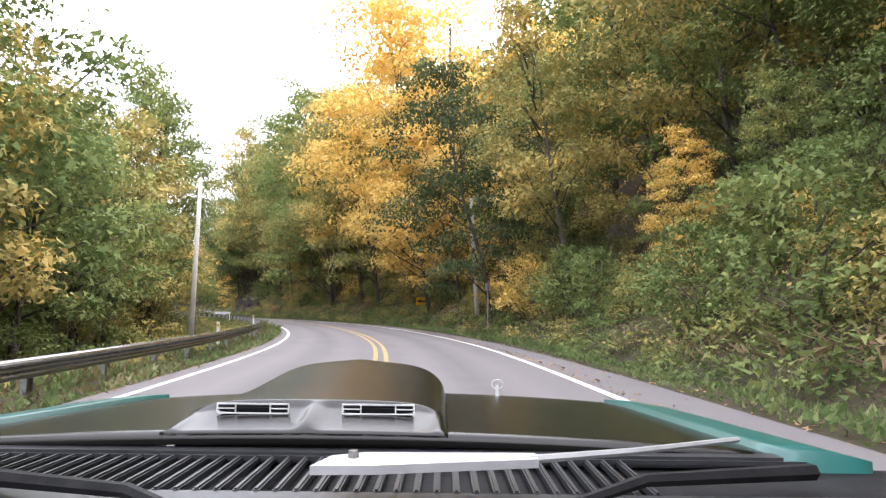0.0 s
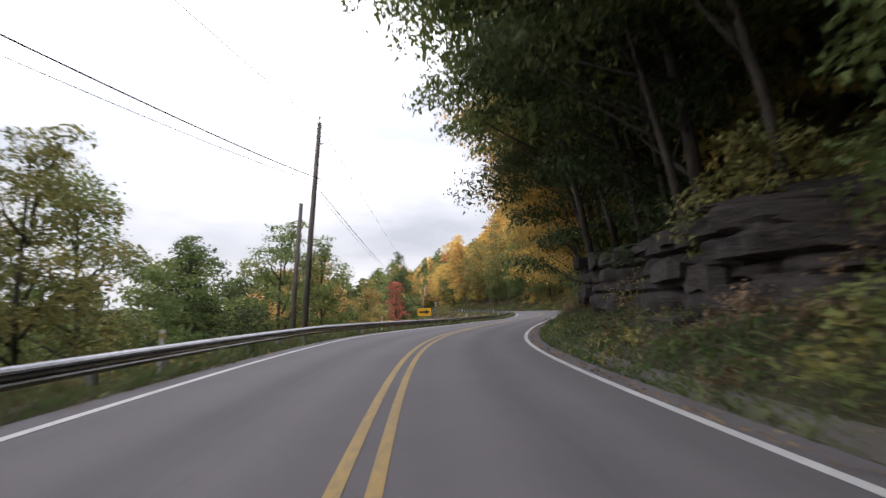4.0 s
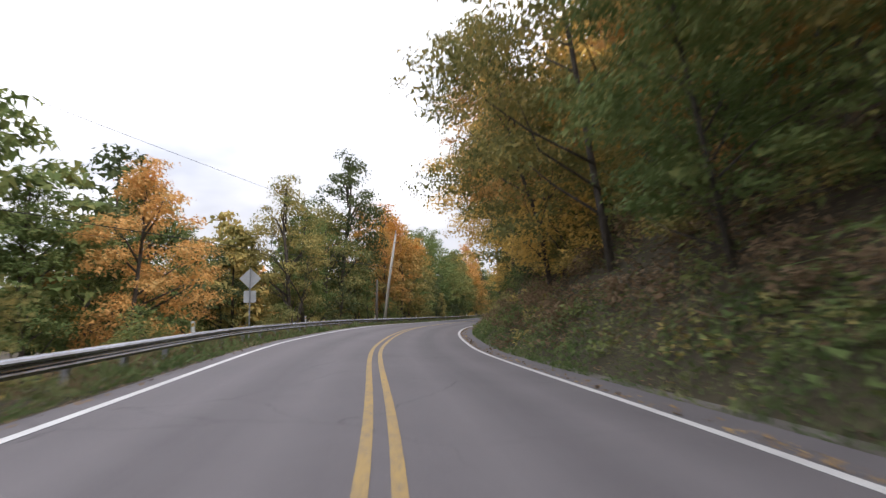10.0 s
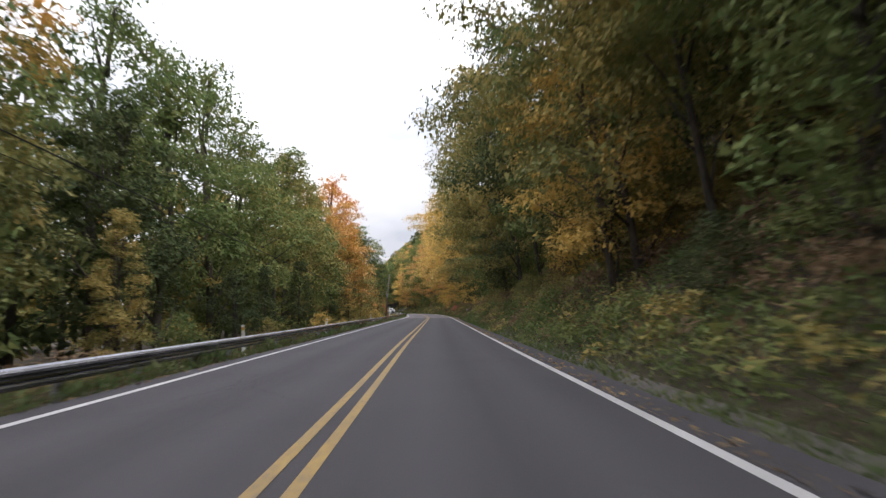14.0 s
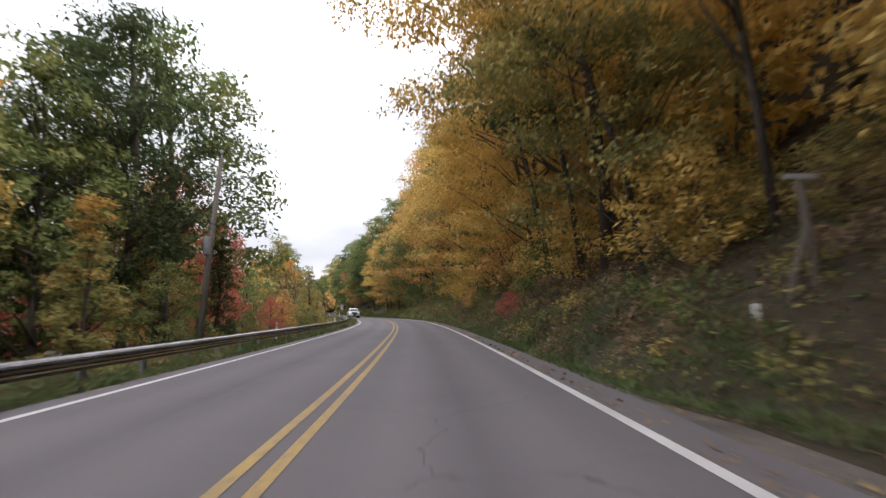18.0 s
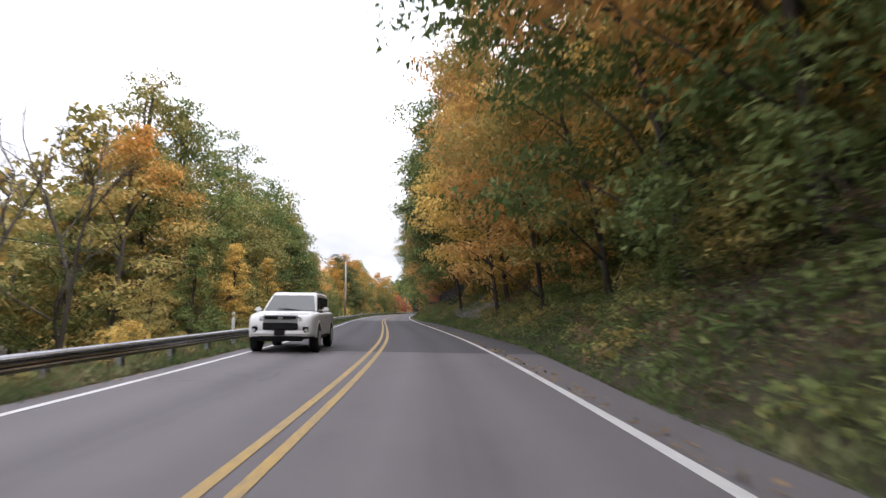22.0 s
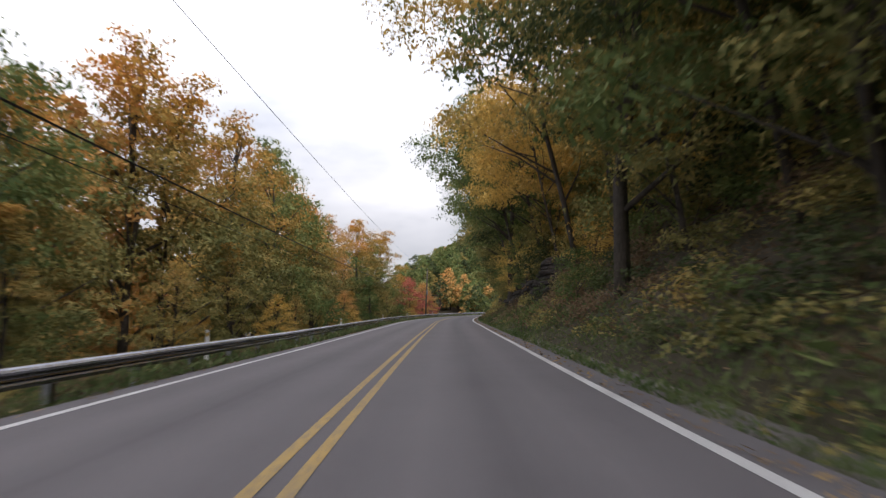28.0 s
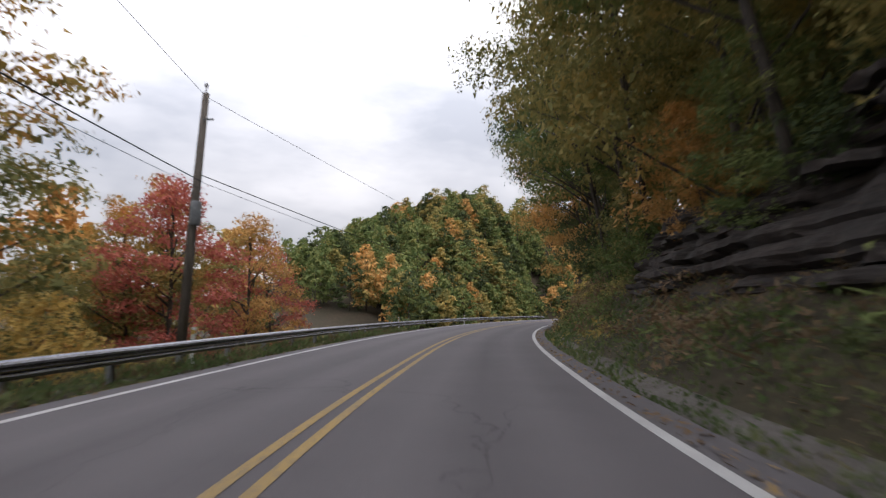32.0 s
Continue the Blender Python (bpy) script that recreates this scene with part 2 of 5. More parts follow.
def asphalt(name, dark, light):
    """Worn asphalt: grain, blotches, paler wheel tracks, an oily lane middle, sealed cracks."""
    m, nt, b = material(name, 0.85, 0.0, 0.35)
    uv = nt.nodes.new("ShaderNodeUVMap")
    uv.uv_map = "along"
    sep = nt.nodes.new("ShaderNodeSeparateXYZ")
    nt.links.new(uv.outputs[0], sep.inputs[0])

    def maths(op, a, c=0.0):
        n = nt.nodes.new("ShaderNodeMath")
        n.operation = op
        for sock, v in ((n.inputs[0], a), (n.inputs[1], c)):
            if isinstance(v, (int, float)):
                sock.default_value = v
            else:
                nt.links.new(v, sock)
        return n.outputs[0]

    off = maths('ABSOLUTE', maths('SUBTRACT', maths('ABSOLUTE', sep.outputs["Y"]), 1.8))
    track = maths('ABSOLUTE', maths('SUBTRACT', off, 0.78))
    streak = nt.nodes.new("ShaderNodeTexNoise")
    streak.inputs["Scale"].default_value = 1.0
    streak.inputs["Detail"].default_value = 4
    mp = nt.nodes.new("ShaderNodeMapping")
    mp.inputs["Scale"].default_value = (0.06, 2.6, 1)
    nt.links.new(uv.outputs[0], mp.inputs[0])
    nt.links.new(mp.outputs[0], streak.inputs["Vector"])
    grain = noise_tex(nt, 70, 4, 0.7)
    blot = noise_tex(nt, 0.35, 5, 0.65)
    col = ramp(nt, [(0.32, dark), (0.68, light)], grain)
    mid = tuple(0.5 * (a + c) for a, c in zip(dark, light))
    col = mix(nt, col, tuple(0.8 * c for c in dark), ramp(nt, [(0.4, (0, 0, 0)), (0.75, (0.55, 0.55, 0.55))], blot))
    col = mix(nt, col, tuple(1.12 * c for c in light), ramp(nt, [(0.05, (0.4, 0.4, 0.4)), (0.5, (0, 0, 0))], track))
    col = mix(nt, col, tuple(0.75 * c for c in dark), ramp(nt, [(0.02, (0.45, 0.45, 0.45)), (0.45, (0, 0, 0))], off))
    col = mix(nt, col, mid, ramp(nt, [(0.35, (0, 0, 0)), (0.7, (0.6, 0.6, 0.6))], streak.outputs["Fac"]))
    warp = nt.nodes.new("ShaderNodeTexNoise")
    warp.inputs["Scale"].default_value = 0.8
    warp.inputs["Detail"].default_value = 5
    nt.links.new(uv.outputs[0], warp.inputs["Vector"])
    add = nt.nodes.new("ShaderNodeMixRGB")
    add.blend_type = 'ADD'
    add.inputs[0].default_value = 1.2
    nt.links.new(uv.outputs[0], add.inputs[1])
    nt.links.new(warp.outputs["Color"], add.inputs[2])
    vor = nt.nodes.new("ShaderNodeTexVoronoi")
    vor.feature = 'DISTANCE_TO_EDGE'
    vor.inputs["Scale"].default_value = 0.22
    nt.links.new(add.outputs[0], vor.inputs["Vector"])
    crack = ramp(nt, [(0.001, (0.55, 0.55, 0.55)), (0.0035, (0, 0, 0))], vor.outputs["Distance"])
    where = ramp(nt, [(0.5, (0, 0, 0)), (0.58, (1, 1, 1))], noise_tex(nt, 0.06, 2))
    col = mix(nt, col, tuple(0.35 * c for c in dark), mix(nt, crack, where, 1.0, 'MULTIPLY'))
    nt.links.new(col, b.inputs["Base Color"])
    bump(nt, b, grain, 0.3, 0.02)
    return m


ASPHALT = asphalt("old_asphalt", (0.12, 0.109, 0.113), (0.18, 0.164, 0.168))
NEW_ASPHALT = asphalt("newer_asphalt", (0.058, 0.054, 0.059), (0.092, 0.086, 0.092))


def worn_paint(name, dark, light, under, worn):
    """Road paint with chipped patches where the asphalt shows through."""
    m, nt, b = material(name, 0.7)
    col = ramp(nt, [(0.3, dark), (0.7, light)], noise_tex(nt, 25, 5, 0.65))
    chips = ramp(nt, [(worn, (0.85, 0.85, 0.85)), (worn + 0.09, (0, 0, 0))], noise_tex(nt, 9, 6, 0.75))
    fade = ramp(nt, [(0.35, (0.12, 0.12, 0.12)), (0.7, (0.5, 0.5, 0.5))], noise_tex(nt, 0.5, 4))
    col = mix(nt, mix(nt, col, under, fade), under, chips)
    nt.links.new(col, b.inputs["Base Color"])
    return m


WHITE_LINE = worn_paint("white_road_paint", (0.6, 0.59, 0.58), (0.78, 0.77, 0.75), (0.3, 0.28, 0.28), 0.3)
YELLOW_LINE = worn_paint("yellow_road_paint", (0.42, 0.26, 0.06), (0.54, 0.36, 0.11), (0.2, 0.165, 0.13), 0.4)
STEEL = two_scale("galvanised_steel", (0.22, 0.218, 0.235), (0.38, 0.375, 0.395), 14, 1.0, 0.26, 1.0, 0.1, tint=(0.17, 0.165, 0.175))
POST_STEEL = two_scale("weathered_post_steel", (0.22, 0.23, 0.24), (0.36, 0.37, 0.38), 10, 1.0, 0.6, 0.3, 0.2, tint=(0.2, 0.19, 0.18))


# ---- the road's centre line and the ground ----
STATIONS = [0, 24, 48, 72, 96, 121, 146, 171, 196, 221, 245, 268, 292, 315, 338, 361, 384, 408, 432, 457, 481, 504, 527, 549, 571, 593, 615, 638, 661, 683, 704, 725, 745]
CENTRE_X = [27.4, 20.4, 13.4, 6.4, -0.5, -13.1, -29.2, -48.1, -69.0, -89.1, -106.0, -122.0, -140.0, -160.2, -182.1, -204.5, -226.1, -245.7, -264.4, -283.4, -302.6, -322.3, -342.4, -363.0, -383.6, -404.2, -424.6, -444.8, -465.3, -486.2, -507.5, -528.7, -549.7, -570.1, -589.6, -608.4, -626.1, -638.7, -650.8, -662.2, -672.9, -683.0, -692.3, -700.8, -708.5, -715.9, -723.1, -730.1, -736.8]
CENTRE_Y = [-53.4, -40.1, -26.8, -13.6, -0.3, 20.1, 37.8, 52.7, 64.8, 79.2, 97.6, 117.0, 134.5, 148.6, 158.3, 165.8, 175.7, 188.4, 201.4, 214.2, 227.3, 240.7, 254.3, 267.5, 280.0, 291.4, 301.0, 309.4, 316.7, 323.8, 331.4, 339.6, 348.1, 357.0, 365.8, 374.4, 383.7, 392.0, 401.1, 411.0, 421.6, 432.9, 444.8, 457.2, 470.2, 483.3, 496.5, 509.8, 523.2]
BANK = [0.0, 0.0, 0.0, 0.0, 0.7, -0.1, 0.1, -0.4, -1.7, -1.7, 1.9, 4.0, 2.4, 1.6, -0.5, -2.8, -2.5, -0.9, -0.3, 0.1, -0.3, -0.5, -0.2, 0.3, 1.0, 1.0, 0.4, -0.9, -0.9, -0.5, -0.2, -0.6, -0.5, 0.6, 0.4, 0.3, 0.7, 0.2, 0.2, 0.2, 0.2, 0.2, 0.2, 0.2, 0.2, 0.2, 0.2, 0.2, 0.2]



def st(k):
    """Chainage of station k; stations run from 0 to 32 along the drive."""
    if k < 0:
        return 20.0 * k
    if k > 32:
        return STATIONS[32] + 20.0 * (k - 32)
    return float(np.interp(k, np.arange(33), STATIONS))


def by_station(s, ks, vals):
    return np.interp(s, [st(k) for k in ks], vals)


pts = np.array([CENTRE_X, CENTRE_Y]).T


def spline(p, step):
    """Catmull-Rom through the control points, then even steps along it."""
    q = np.vstack([2 * p[0] - p[1], p, 2 * p[-1] - p[-2]])
    out = []
    for i in range(1, len(q) - 2):
        for t in np.arange(0, 1, 0.04):
            a, b, c, d = q[i - 1], q[i], q[i + 1], q[i + 2]
            out.append(0.5 * (2 * b + (c - a) * t + (2 * a - 5 * b + 4 * c - d) * t * t + (3 * b - a - 3 * c + d) * t ** 3))
    out = np.array(out + [p[-1]])
    ln = np.r_[0, np.cumsum(np.linalg.norm(np.diff(out, axis=0), axis=1))]
    s = np.arange(0, ln[-1], step)
    return s, np.c_[np.interp(s, ln, out[:, 0]), np.interp(s, ln, out[:, 1])], ln


S, LINE, _ln = spline(pts, 1.0)
TAN = np.gradient(LINE, axis=0)
TAN /= np.linalg.norm(TAN, axis=1)[:, None]
for _ in range(4):
    TAN = np.vstack([TAN[:1], (TAN[:-2] + 2 * TAN[1:-1] + TAN[2:]) / 4, TAN[-1:]])
TAN /= np.linalg.norm(TAN, axis=1)[:, None]
RIGHT = np.c_[TAN[:, 1], -TAN[:, 0]]
CUM = np.r_[0, np.cumsum(np.linalg.norm(np.diff(pts, axis=0), axis=1))]
TILT = np.tan(np.radians(np.interp(S, CUM * S[-1] / CUM[-1], BANK)))
S -= 60.0  # chainage 0 where the drive begins
S_END = float(S[-1])


def bank_at(s):
    return np.interp(s, S, TILT)


def rail_at(s):
    """How far the guard rail stands to the left of the centre line."""
    return by_station(s, [-3, 1, 2, 5, 6, 7, 8, 9, 10, 11.5, 12.3, 13.3, 14.3, 17.3, 18.4, 20, 22.5, 23.3, 28, 30, 32.5, 36],
                      [-5.1, -5.1, -5.0, -4.7, -4.3, -4.9, -4.8, -5.2, -5.2, -5.2, -4.7, -4.6, -4.3, -4.3, -4.8, -4.8, -5.0, -4.5, -4.5, -4.6, -5.0, -5.0])


def profile(s, d):
    """Height of the ground at chainage s, d metres right of the centre line."""
    s, d = np.broadcast_arrays(np.asarray(s, float), np.asarray(d, float))
    base = bank_at(s) * np.clip(d, -6, 6)
    wav = 0.6 * np.sin(s * 0.11 + 1.3) + 0.5 * np.sin(s * 0.053) + 0.35 * np.sin(s * 0.31 + d * 0.3)
    # the bank on the right: gravel shoulder, then a steep cut, then the hillside
    toe = by_station(s, [-3, 2, 2.5, 4, 6.5, 7, 9.7, 10.2, 17.5, 17.85, 18.12, 18.42, 22.6, 23, 24.6, 25.2, 36], [6.2, 6.2, 5.3, 4.6, 4.7, 5.8, 5.8, 4.8, 4.7, 7.0, 7.0, 5.0, 4.9, 6.2, 6.2, 4.9, 4.6])
    steep = by_station(s, [-3, 1, 3, 4, 5.4, 6, 9, 10, 12, 14, 22, 24, 25, 26, 29, 30, 32, 34], [0.5, 0.55, 0.6, 0.6, 0.6, 0.7, 0.6, 0.9, 1.0, 0.75, 0.7, 0.6, 0.75, 0.8, 0.75, 0.7, 0.7, 0.9])
    r = np.maximum(d - toe, 0)
    up = np.where(r < 5, steep * r, steep * 5 + 0.95 * (r - 5))
    up = np.where(r > 34, steep * 5 + 0.95 * 29 + 0.3 * (r - 34), up)
    up = np.minimum(up, 44 + 4 * np.sin(s * 0.02))
    up = up * (1 + 0.1 * wav * np.clip(r / 6, 0, 1))
    ditch = -0.12 * np.exp(-((d - toe + 0.2) / 0.4) ** 2)
    # the fall on the left
    l = np.maximum(-d - 6.0, 0)
    deep = by_station(s, [-3, 1, 3, 4, 6, 9, 11, 13, 31, 36], [2.5, 2.5, 4, 9, 11, 9, 4.5, 3.0, 3.0, 4])
    down = -deep * (1 - np.exp(-l / (4 + deep)))
    down = down + 0.3 * wav * np.clip(l / 6, 0, 1)
    lip = -0.22 * np.clip((-d - 3.9) / 0.8, 0, 1)
    return base + np.where(d > 0, up + ditch, down + lip) - 0.03 * (d > 3.9)


def at(s, d, z=0.0):
    i = np.interp(s, S, np.arange(len(S)))
    x = np.interp(i, np.arange(len(S)), LINE[:, 0]) + d * np.interp(i, np.arange(len(S)), RIGHT[:, 0])
    y = np.interp(i, np.arange(len(S)), LINE[:, 1]) + d * np.interp(i, np.arange(len(S)), RIGHT[:, 1])
    return x, y, z


def ground_at(s, d, lift=0.0):
    x, y, _ = at(s, d)
    return Vector((float(x), float(y), float(profile(s, d)) + lift))


def heading(s):
    i = int(np.clip(np.searchsorted(S, s), 0, len(S) - 1))
    return math.atan2(-TAN[i, 0], TAN[i, 1])


def mesh_object(name, verts, faces, mats, parent=None, smooth=False, idx=None):
    me = bpy.data.meshes.new(name)
    me.from_pydata([tuple(v) for v in verts], [], [tuple(f) for f in faces])
    for m in (mats if isinstance(mats, (list, tuple)) else [mats]):
        me.materials.append(m)
    if idx is not None:
        me.polygons.foreach_set("material_index", np.asarray(idx, np.int32))
    if smooth:
        me.polygons.foreach_set("use_smooth", np.ones(len(me.polygons), bool))
    me.update()
    ob = new(name, me)
    if parent:
        ob.parent = parent
    return ob


def strip(name, s, ds, height, mats, idx=None, smooth=True):
    """A ribbon along the road with the cross offsets ds."""
    s = np.asarray(s, float)
    ds = np.asarray(ds, float)
    V = []
    for d in ds:
        x, y, _ = at(s, d)
        V.append(np.c_[x, y, height(s, d)])
    V = np.stack(V, 1).reshape(-1, 3)
    n, m = len(s), len(ds)
    F = [(i * m + j, i * m + j + 1, (i + 1) * m + j + 1, (i + 1) * m + j) for i in range(n - 1) for j in range(m - 1)]
    ob = mesh_object(name, V, F, mats, smooth=smooth, idx=idx)
    uv = ob.data.uv_layers.new(name="along")
    vi = np.zeros(len(ob.data.loops), np.int32)
    ob.data.loops.foreach_get("vertex_index", vi)
    uv.data.foreach_set("uv", np.c_[s[vi // m], ds[vi % m]].astype(np.float32).ravel())
    return ob


def on_road(lift):
    return lambda s, d: bank_at(s) * d + lift


# ---- ground: a fine band beside the road, a coarse sheet to the horizon ----
SOIL = two_scale("leaf_litter_soil", (0.026, 0.02, 0.013), (0.075, 0.056, 0.034), 3.0, 0.25, 0.95, bumps=0.8, tint=(0.035, 0.033, 0.017))
GRAVEL = two_scale("gravel_shoulder", (0.1, 0.09, 0.082), (0.23, 0.21, 0.19), 30, 0.6, 0.95, bumps=0.7, tint=(0.07, 0.06, 0.04))
VERGE = two_scale("grass_verge_soil", (0.028, 0.025, 0.014), (0.075, 0.062, 0.034), 8, 0.4, 0.95, bumps=0.7, tint=(0.045, 0.036, 0.022))

BAND_D = [-46, -40, -34, -29, -25, -21, -18, -15.5, -13.5, -11.5, -10, -8.7, -7.6, -6.8, -6.1, -5.5, -4.9, -4.3, -3.9, 3.9, 4.4, 4.9, 5.2, 5.5, 6.1, 6.8, 7.6, 8.4, 9.3, 10.3, 11.5, 13, 15, 17.5, 20, 23, 26.5, 30, 34, 38, 42, 47]
gs = np.arange(S[0], S_END, 1.5)
V = []
for d in BAND_D:
    x, y, _ = at(gs, d)
    rough = np.array([noise.noise(Vector((a * 0.35, b * 0.35, 0))) for a, b in zip(x, y)])
    amp = 0.02 if -5.2 < d < 5.4 else 0.12 if abs(d) < 8 else 0.2 if abs(d) < 17 else 0.6
    drop = 0.05 if -4.0 <= d <= 4.0 else 0.0
    V.append(np.c_[x, y, profile(gs, d) + amp * rough - drop])
V = np.stack(V, 1)
n, m = V.shape[:2]
verts = V.reshape(-1, 3)
faces, idx = [], []
for i in range(n - 1):
    for j in range(m - 1):
        faces.append((i * m + j, i * m + j + 1, (i + 1) * m + j + 1, (i + 1) * m + j))
        d = BAND_D[j]
        idx.append(2 if 3.8 <= d < 4.6 else 1 if -6.2 < d < 5.6 else 0)
# the coarse sheet beyond
gx = np.arange(-1500, 700.1, 20.0)
gy = np.arange(-700, 1100.1, 20.0)
sub = LINE[::6]
subS = S[::6]
subR = RIGHT[::6]
base_n = len(verts)
GX, GY = np.meshgrid(gx, gy, indexing="ij")
dist = np.full(GX.shape, 1e9)
near_s = np.zeros(GX.shape)
near_d = np.zeros(GX.shape)
for p, sv, rv in zip(sub, subS, subR):
    dd = np.hypot(GX - p[0], GY - p[1])
    mk = dd < dist
    dist[mk] = dd[mk]
    near_s[mk] = sv
    side = (GX - p[0]) * rv[0] + (GY - p[1]) * rv[1]
    near_d[mk] = np.sign(side[mk]) * dd[mk]
past = (GX - LINE[-1, 0]) * TAN[-1, 0] + (GY - LINE[-1, 1]) * TAN[-1, 1] > 0
past |= (GX - LINE[0, 0]) * TAN[0, 0] + (GY - LINE[0, 1]) * TAN[0, 1] < 0
GZ = profile(near_s, near_d) - 0.8 - 6.0 * ((np.abs(near_d) < 36) & ~past)
hill = np.clip((near_d * -1 - 90) / 160, 0, 1) * 12
GZ = GZ + hill
ex, ey = LINE[np.argmin(np.abs(S - st(32)))]
et = TAN[np.argmin(np.abs(S - st(32)))]
FAR_HILL = (ex + et[0] * 215 + et[1] * 30, ey + et[1] * 215 - et[0] * 30)


def far_hill(x, y, off_road):
    """The hill beyond the last bend, which leaves the road's own band alone."""
    return 40 * np.exp(-((x - FAR_HILL[0]) ** 2 + (y - FAR_HILL[1]) ** 2) / (2 * 55 ** 2)) * np.clip((off_road - 36) / 35, 0, 1)


GZ = GZ + far_hill(GX, GY, dist)
gv = np.c_[GX.ravel(), GY.ravel(), GZ.ravel()]
verts = np.vstack([verts, gv])
ny = len(gy)
for i in range(len(gx) - 1):
    for j in range(ny - 1):
        if min(dist[i, j], dist[i + 1, j], dist[i, j + 1], dist[i + 1, j + 1]) > 10 or past[i:i + 2, j:j + 2].any():
            faces.append((base_n + i * ny + j, base_n + (i + 1) * ny + j, base_n + (i + 1) * ny + j + 1, base_n + i * ny + j + 1))
            idx.append(0)
ground = mesh_object("ground", verts, faces, [SOIL, VERGE, GRAVEL], smooth=True, idx=idx)
tagged(ground, "brown leaf-littered soil bank rising beside the road", "ground", kind="structure")

# ---- road ----
def patch(a, b):
    return np.arange(a, b + 0.01, 1.0)


JOINTS = [round(st(k)) for k in (13.13, 17.93, 22.87, 25.36)]
CUTS = [(S[0], JOINTS[0], ASPHALT), (JOINTS[0], JOINTS[1], NEW_ASPHALT), (JOINTS[1], JOINTS[2], ASPHALT), (JOINTS[2], JOINTS[3], NEW_ASPHALT), (JOINTS[3], S_END - 1, ASPHALT)]
for a, b, mat in CUTS:
    r = strip("road", patch(a, b), [-4.0, -3.6, -1.8, 0, 1.8, 3.6, 4.15], on_road(0.0), mat)
    tagged(r, "dark newer asphalt roadway patch" if mat is NEW_ASPHALT else "worn light grey asphalt two-lane roadway", "road", kind="structure")


def shoulder_at(s):
    """Right edge of the paving beyond the white line."""
    return by_station(s, [-3, 2, 3, 4, 6.4, 7, 9.6, 10.2, 13, 14, 20, 22.4, 23, 24.8, 25.4, 26.5, 36], [4.8, 4.8, 4.5, 4.2, 4.2, 4.8, 4.8, 4.5, 4.5, 4.35, 4.35, 4.5, 5.3, 5.3, 4.5, 4.2, 4.2])


for a, b, mat in CUTS:
    ps = patch(a, b)
    edge = shoulder_at(ps) + np.array([0.07 * noise.noise(Vector((q * 0.4, 5.0, 0.0))) for q in ps])
    V = []
    for d in (np.full(len(ps), 4.15), edge):
        x, y, _ = at(ps, d)
        V.append(np.c_[x, y, bank_at(ps) * d - 0.002])
    V = np.stack(V, 1).reshape(-1, 3)
    o = mesh_object("shoulder", V, [(2 * i, 2 * i + 1, 2 * i + 3, 2 * i + 2) for i in range(len(ps) - 1)], mat, smooth=True)
    uv = o.data.uv_layers.new(name="along")
    vi = np.zeros(len(o.data.loops), np.int32)
    o.data.loops.foreach_get("vertex_index", vi)
    uv.data.foreach_set("uv", np.c_[ps[vi // 2], np.where(vi % 2, edge[vi // 2], 4.15)].astype(np.float32).ravel())
    tagged(o, "narrow paved road shoulder with a crumbling edge", "shoulder", kind="structure")
sl = np.arange(S[0], S_END - 1, 1.0)
for nm, d0, w, mat, lab in (("edge_line", -3.6, 0.13, WHITE_LINE, "white painted edge line"), ("edge_line", 3.55, 0.15, WHITE_LINE, "white painted edge line"),
                            ("centre_line", -0.19, 0.12, YELLOW_LINE, "yellow painted double centre line"), ("centre_line", 0.09, 0.12, YELLOW_LINE, "yellow painted double centre line")):
    o = strip(nm, sl, [d0, d0 + w], on_road(0.006), mat)
    tagged(o, lab, "road marking", kind="structure")

# ---- building helpers ----
rng = np.random.default_rng(5)


def part(name, bm, mat, parent, label="", smooth=False):
    """Links a bmesh as one mesh object under its thing."""
    me = bpy.data.meshes.new(name)
    bm.to_mesh(me)
    bm.free()
    me.materials.append(mat)
    if smooth:
        me.polygons.foreach_set("use_smooth", np.ones(len(me.polygons), bool))
    ob = new(name, me)
    ob.parent = parent
    if label:
        tagged(ob, label)
    return ob


def box(size, at_=(0, 0, 0), bevel=0.0, rot=None, taper=1.0):
    """A bevelled box whose upper face may be smaller."""
    bm = bmesh.new()
    bmesh.ops.create_cube(bm, size=1)
    for v in bm.verts:
        k = taper if v.co.z > 0 else 1.0
        v.co = Vector((v.co.x * size[0] * k, v.co.y * size[1] * k, v.co.z * size[2]))
    if bevel:
        bmesh.ops.bevel(bm, geom=bm.edges[:], offset=bevel, segments=2, affect='EDGES')
    if rot:
        bmesh.ops.rotate(bm, verts=bm.verts[:], matrix=rot.to_matrix())
    bmesh.ops.translate(bm, verts=bm.verts[:], vec=at_)
    return bm


def from_vf(V, F):
    bm = bmesh.new()
    vs = [bm.verts.new(tuple(v)) for v in V]
    for f in F:
        bm.faces.new([vs[int(i)] for i in f])
    bmesh.ops.recalc_face_normals(bm, faces=bm.faces[:])
    return bm


def tube(path, radii, sides=6):
    """A tapered tube along a path: verts and faces."""
    V, F = [], []
    for i, (p, r) in enumerate(zip(path, radii)):
        d = Vector(path[min(i + 1, len(path) - 1)]) - Vector(path[max(i - 1, 0)])
        q = d.to_track_quat("Z", "Y")
        for k in range(sides):
            a = 2 * math.pi * k / sides
            V.append(Vector(p) + q @ Vector((r * math.cos(a), r * math.sin(a), 0)))
    for i in range(len(path) - 1):
        for k in range(sides):
            a, b = i * sides + k, i * sides + (k + 1) % sides
            F.append((a, b, b + sides, a + sides))
    F.append(tuple(range((len(path) - 1) * sides, len(path) * sides)))
    F.append(tuple(reversed(range(sides))))
    return V, F


def joined(pieces):
    V, F = [], []
    for v, f in pieces:
        o = len(V)
        V += list(v)
        F += [tuple(int(i) + o for i in q) for q in f]
    return V, F


